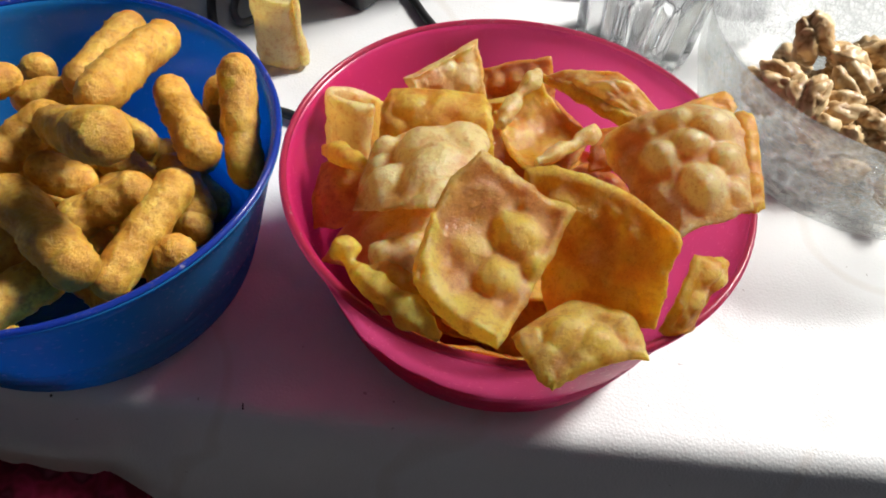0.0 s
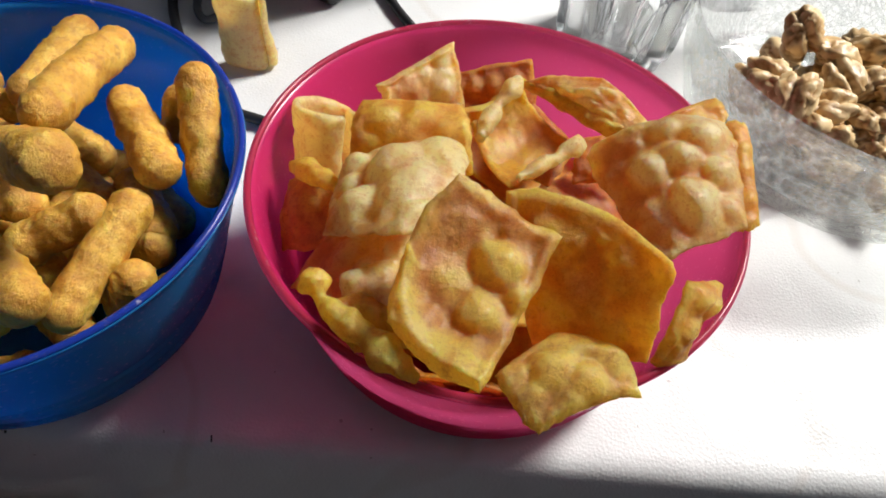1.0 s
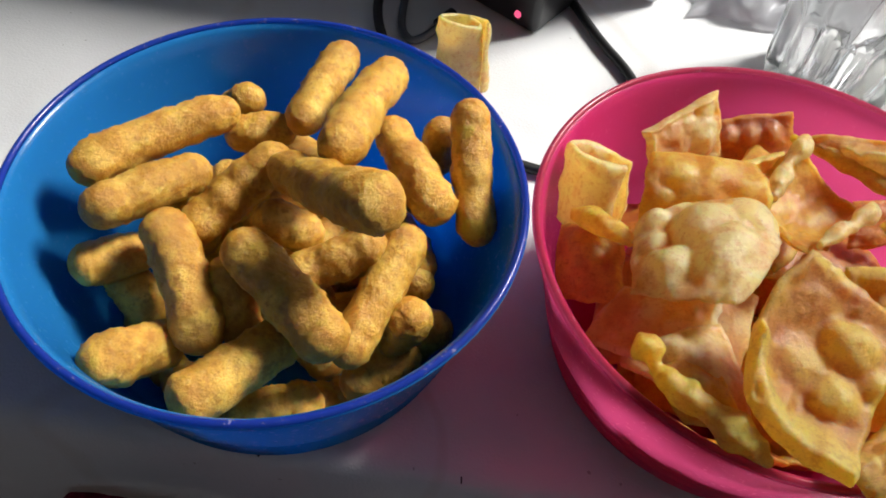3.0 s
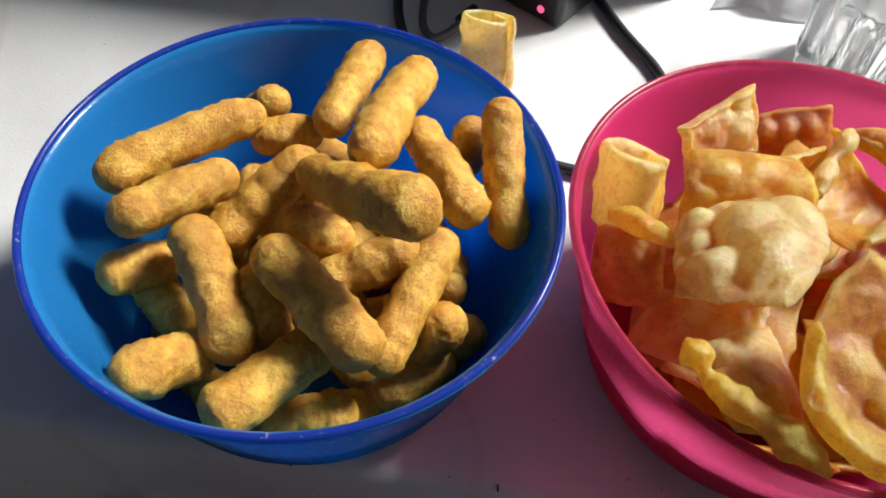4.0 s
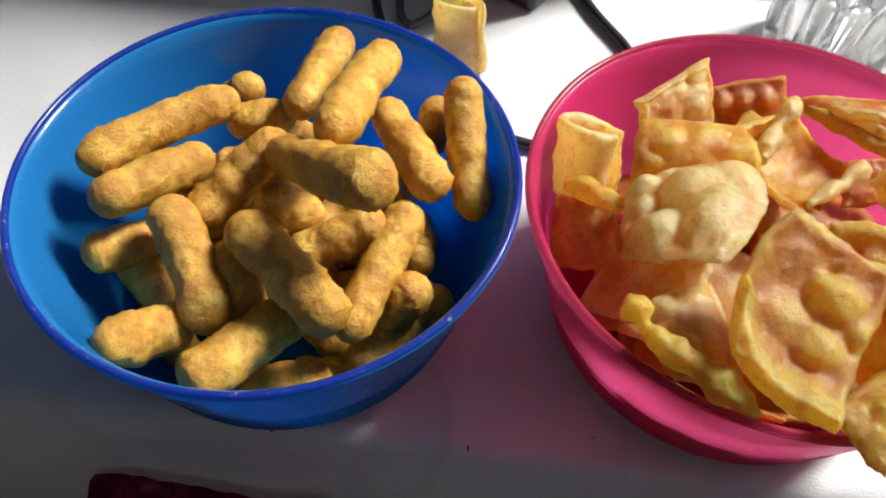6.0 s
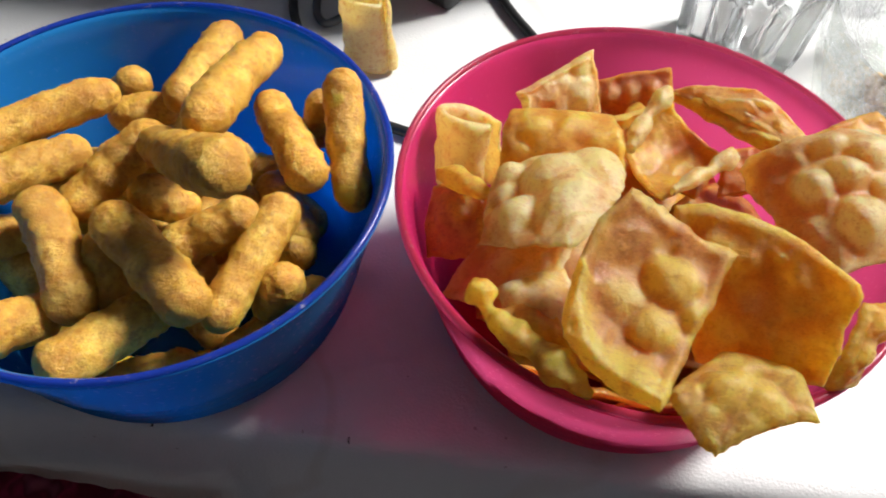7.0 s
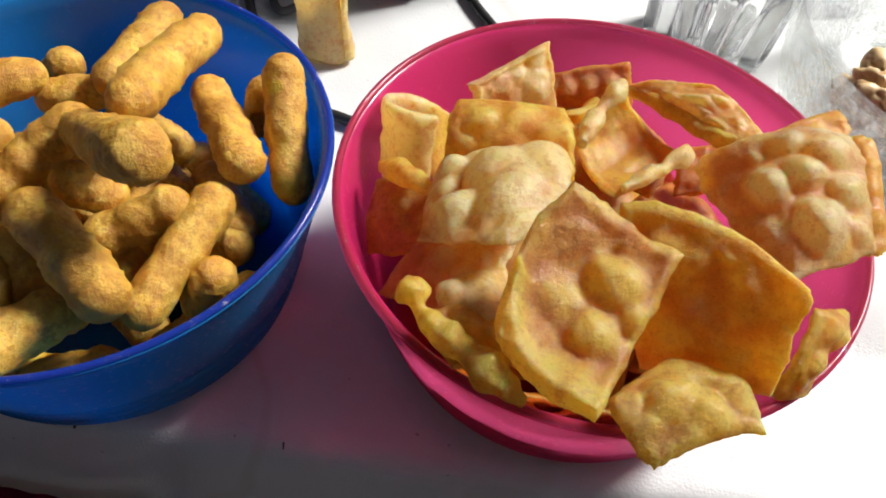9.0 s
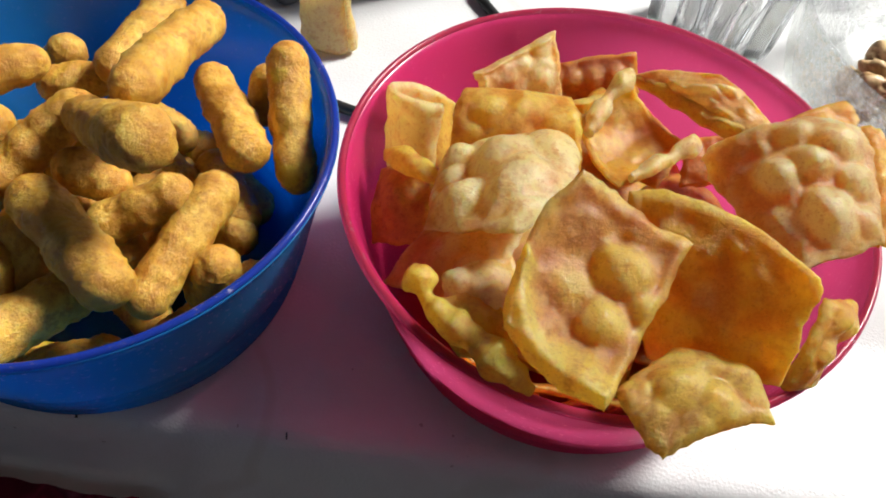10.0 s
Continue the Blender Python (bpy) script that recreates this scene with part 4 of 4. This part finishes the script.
walnut_bowl()


def walnut(seed):
    """Half a walnut kernel: two lobes with deep winding folds."""
    bm = bmesh.new()
    bmesh.ops.create_icosphere(bm, subdivisions=4, radius=1)
    off = Vector((seed * 3.3, seed * 1.9, seed))
    crest = bm.verts.layers.float.new("crest")
    for v in bm.verts:
        d = v.co.normalized()
        lobe = 1 - 0.34 * math.exp(-(d.x / 0.16) ** 2) * (0.4 + 0.6 * max(0, d.z + 0.4))
        w = d * 2.1 + off + Vector((noise.noise(d * 2.6 + off), noise.noise(d * 2.6 - off), 0)) * 0.5
        fold = math.sqrt(noise.noise(w) ** 2 + 0.004)
        r = lobe * (0.78 + 0.75 * min(fold, 0.30) + 0.30 * noise.noise(d * 1.3 + off * 2) + 0.05 * noise.noise(d * 7.0 + off))
        # low in the folds, where the kernel colour carries their shade
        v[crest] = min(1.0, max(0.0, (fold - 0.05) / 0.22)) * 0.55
        z = d.z * (0.78 if d.z > 0 else 0.5)
        v.co = Vector((d.x * 1.0, d.y * 1.22, z)) * r * 0.0112
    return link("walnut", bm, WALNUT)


nuts = [walnut(s) for s in (1, 2, 3, 4, 5, 6)]
spots = [((0.1715, 0.3254, 0.0460), 70, 20), ((0.1879, 0.3180, 0.0400), 20, 100), ((0.2083, 0.3258, 0.0400), -30, 40), ((0.1556, 0.3051, 0.0340), 10, 60),
         ((0.1630, 0.2901, 0.0380), -25, 150), ((0.1482, 0.3049, 0.0280), 30, 10), ((0.1717, 0.2833, 0.0300), 15, 80), ((0.1889, 0.3036, 0.0360), 40, 30),
         ((0.2025, 0.3060, 0.0340), -50, 70), ((0.1835, 0.2795, 0.0260), 30, 120), ((0.2013, 0.2877, 0.0300), -20, 5), ((0.1980, 0.2821, 0.0200), 60, 200),
         ((0.2083, 0.2777, 0.0200), -35, 310), ((0.1807, 0.2904, 0.0320), 25, 260), ((0.2120, 0.2990, 0.0340), 50, 140), ((0.2199, 0.3193, 0.0360), -15, 220)]
rnd = random.Random(3)
for k in range(13):
    q, d = rnd.uniform(0, 6.28), 0.068 * math.sqrt(rnd.random())
    spots.append(((NUT_AT[0] + 0.012 + d * math.cos(q) * 0.85, NUT_AT[1] + d * math.sin(q) * 0.9, 0.016 if k < 10 else 0.026), rnd.uniform(-40, 40), rnd.uniform(0, 360)))
for i, (at, tip, spin) in enumerate(spots):
    src = nuts[i % 6]
    m = pose(*at, tip, (i * 37) % 50 - 25, spin)
    if i < 6:
        src.matrix_basis = m
        ob = src
    else:
        ob = copy_thing(src, m)
    tagged(ob, "wrinkled brown walnut half in the glass bowl", "walnut", "walnuts in the glass bowl")


# ---- tumbler ----
def tumbler(at):
    facets = 14

    def flute(a):
        return 0.84 + 0.20 * abs(math.cos(a * facets / 2)) ** 0.7

    def wall(a):
        k = flute(a)
        return [(0.0245, 0.0104), (0.0293 * k, 0.0104), (0.0310 * k, 0.040), (0.0330, 0.052), (0.0345, 0.085), (0.0342, 0.0862), (0.0330, 0.085), (0.0312, 0.052), (0.0278, 0.040), (0.0255, 0.016), (0.0245, 0.0104)]

    def sole(a):
        k = flute(a)
        return [(0.0, 0.0012), (0.020, 0.0010), (0.0240, 0.0), (0.028 * k, 0.0015), (0.0293 * k, 0.0101), (0.0245, 0.0101), (0.0, 0.0090)]
    ob = tagged(empty("drinking_glass", (*at, 0.0003)), "clear faceted drinking glass on the oilcloth", "glass")
    for name, shape in (("glass_wall", wall), ("glass_base", sole)):
        bm = turned(None, 160, shape)
        bmesh.ops.scale(bm, vec=(1.1, 1.1, 1.05), verts=bm.verts)
        part(name, bm, CLEAR_GLASS, ob)
    return ob


tumbler((0.096, 0.370))


# ---- cables and equipment ----
def cable(points, r, label, mat=RUBBER, plug=()):
    thing = tagged(empty("cable", points[0]), label, "cable")
    base = Vector(points[0])
    part("cord", tube([p - base for p in spline(points, 14)], r, 14), mat, thing)
    if plug:
        part("plug", tube([Vector(p) - base for p in plug], 0.0042, 16), BLACK, thing, "small black barrel plug")
    return thing


cable([(-0.160, 0.520, 0.0035), (-0.150, 0.420, 0.0035), (-0.1463, 0.370, 0.0040), (-0.1314, 0.3298, 0.0060), (-0.1139, 0.2992, 0.0060), (-0.0973, 0.2850, 0.0045), (-0.0821, 0.2799, 0.0035), (-0.0512, 0.2723, 0.0032),
       (-0.022, 0.2725, 0.0032), (0.000, 0.2840, 0.0032), (0.0045, 0.306, 0.0032), (-0.0020, 0.330, 0.0032), (-0.0097, 0.3518, 0.0032), (-0.0251, 0.3767, 0.0032), (-0.0419, 0.409, 0.0032), (-0.075, 0.470, 0.0032)],
      0.0026, "black rubber cable looping over the oilcloth behind the bowls")
cable([(-0.138, 0.520, 0.0032), (-0.135, 0.430, 0.0032), (-0.1340, 0.385, 0.0032), (-0.1315, 0.362, 0.0030), (-0.1250, 0.352, 0.0030), (-0.1180, 0.3560, 0.0036), (-0.112, 0.3640, 0.005)],
      0.0022, "thin grey lead with a small plug", GREY_RUBBER, ((-0.112, 0.3640, 0.005), (-0.1085, 0.3685, 0.0062), (-0.105, 0.3730, 0.0075)))


def adapter():
    ob = tagged(empty("power_adapter", (-0.0603, 0.3738, 0)), "black plastic adapter box with a red lamp", "adapter")
    ob.rotation_euler = (0, 0, radians(148))
    part("housing", box(0.11, 0.06, 0.075, (0.055, -0.03, 0.0378), 0.004, 4), BLACK, ob)
    bm = bmesh.new()
    bmesh.ops.create_uvsphere(bm, u_segments=20, v_segments=12, radius=0.0022)
    bmesh.ops.scale(bm, vec=(1, 0.45, 1), verts=bm.verts)
    bmesh.ops.translate(bm, vec=(0.0125, 0.0003, 0.0085), verts=bm.verts)
    part("lamp", bm, LED, ob, "glowing red indicator lamp")
    return ob


adapter()


# Unseen box added to cast the shadow at the back left of the table.
def shadow_caster():
    ob = link("unseen_shadow_box", box(0.60, 0.16, 0.170, (0, 0, 0.0853), 0.006), BOX_GREY)
    ob.location = (-0.289, 0.499, 0)
    return tagged(ob, "unseen light grey box at the back that shades the table", "case")


shadow_caster()


def wrapper():
    n = 60
    rows = []
    for i in range(n):
        row = []
        for j in range(n):
            u, v = i / (n - 1), j / (n - 1)
            q = Vector((u * 3.2, v * 3.2, 0.5))
            hgt = 0.030 * math.sin(math.pi * u) ** 0.7 * math.sin(math.pi * v) ** 0.7
            crush = abs(noise.noise(q * 1.7)) * 0.022 + abs(noise.noise(q * 4.3)) * 0.009 + 0.004 * noise.noise(q * 9)
            edge = 0.012 * noise.noise(Vector((u * 5, v * 5, 3)))
            row.append((0.16 * (u - 0.5) + edge, 0.10 * (v - 0.5) + edge, max(0.0008, hgt * 0.7 + crush * min(1, 6 * min(u, v, 1 - u, 1 - v) + 0.15))))
        rows.append(row)
    bm = grid_bm(rows)
    bmesh.ops.solidify(bm, geom=bm.faces[:], thickness=0.0004)
    ob = link("plastic_wrapper", bm, FILM)
    ob.location = (0.105, 0.462, 0.0006)
    return tagged(ob, "crumpled white plastic wrapper lying on the oilcloth", "wrapper")


wrapper()


def fabric():
    n = 50
    rows = []
    for i in range(n):
        row = []
        for j in range(n):
            u, v = i / (n - 1), j / (n - 1)
            x, y = -0.226 + 0.115 * u + 0.10 * (1 - v) * (1 - u), -0.10 + 0.2105 * v - 0.004 * u
            z = -0.041 - 0.02 * (2 * u - 1) ** 8 - 0.10 * (1 - v) ** 2 + 0.010 * noise.noise(Vector((u * 5, v * 4, 2))) + 0.005 * noise.noise(Vector((u * 14, v * 12, 2)))
            row.append((x, y, z))
        rows.append(row)
    bm = grid_bm(rows)
    bmesh.ops.solidify(bm, geom=bm.faces[:], thickness=0.03)
    ob = link("seat_cushion", bm, FABRIC)
    return tagged(ob, "crumpled crimson patterned cushion below the table edge", "cushion")


fabric()


def fleck(x, y, length, width, turn, z):
    ob = link("fleck", box(width, length, 0.0004, (0, 0, 0), 0.00008, 1), MARK)
    ob.matrix_basis = pose(x, y, z + 0.0002, 22, 0, turn)
    return tagged(ob, "tiny dark fleck on the oilcloth", "fleck")


fleck(-0.0686, 0.1236, 0.0024, 0.0005, 8, -0.0012)
fleck(-0.1405, 0.1212, 0.0010, 0.0009, 0, -0.0033)
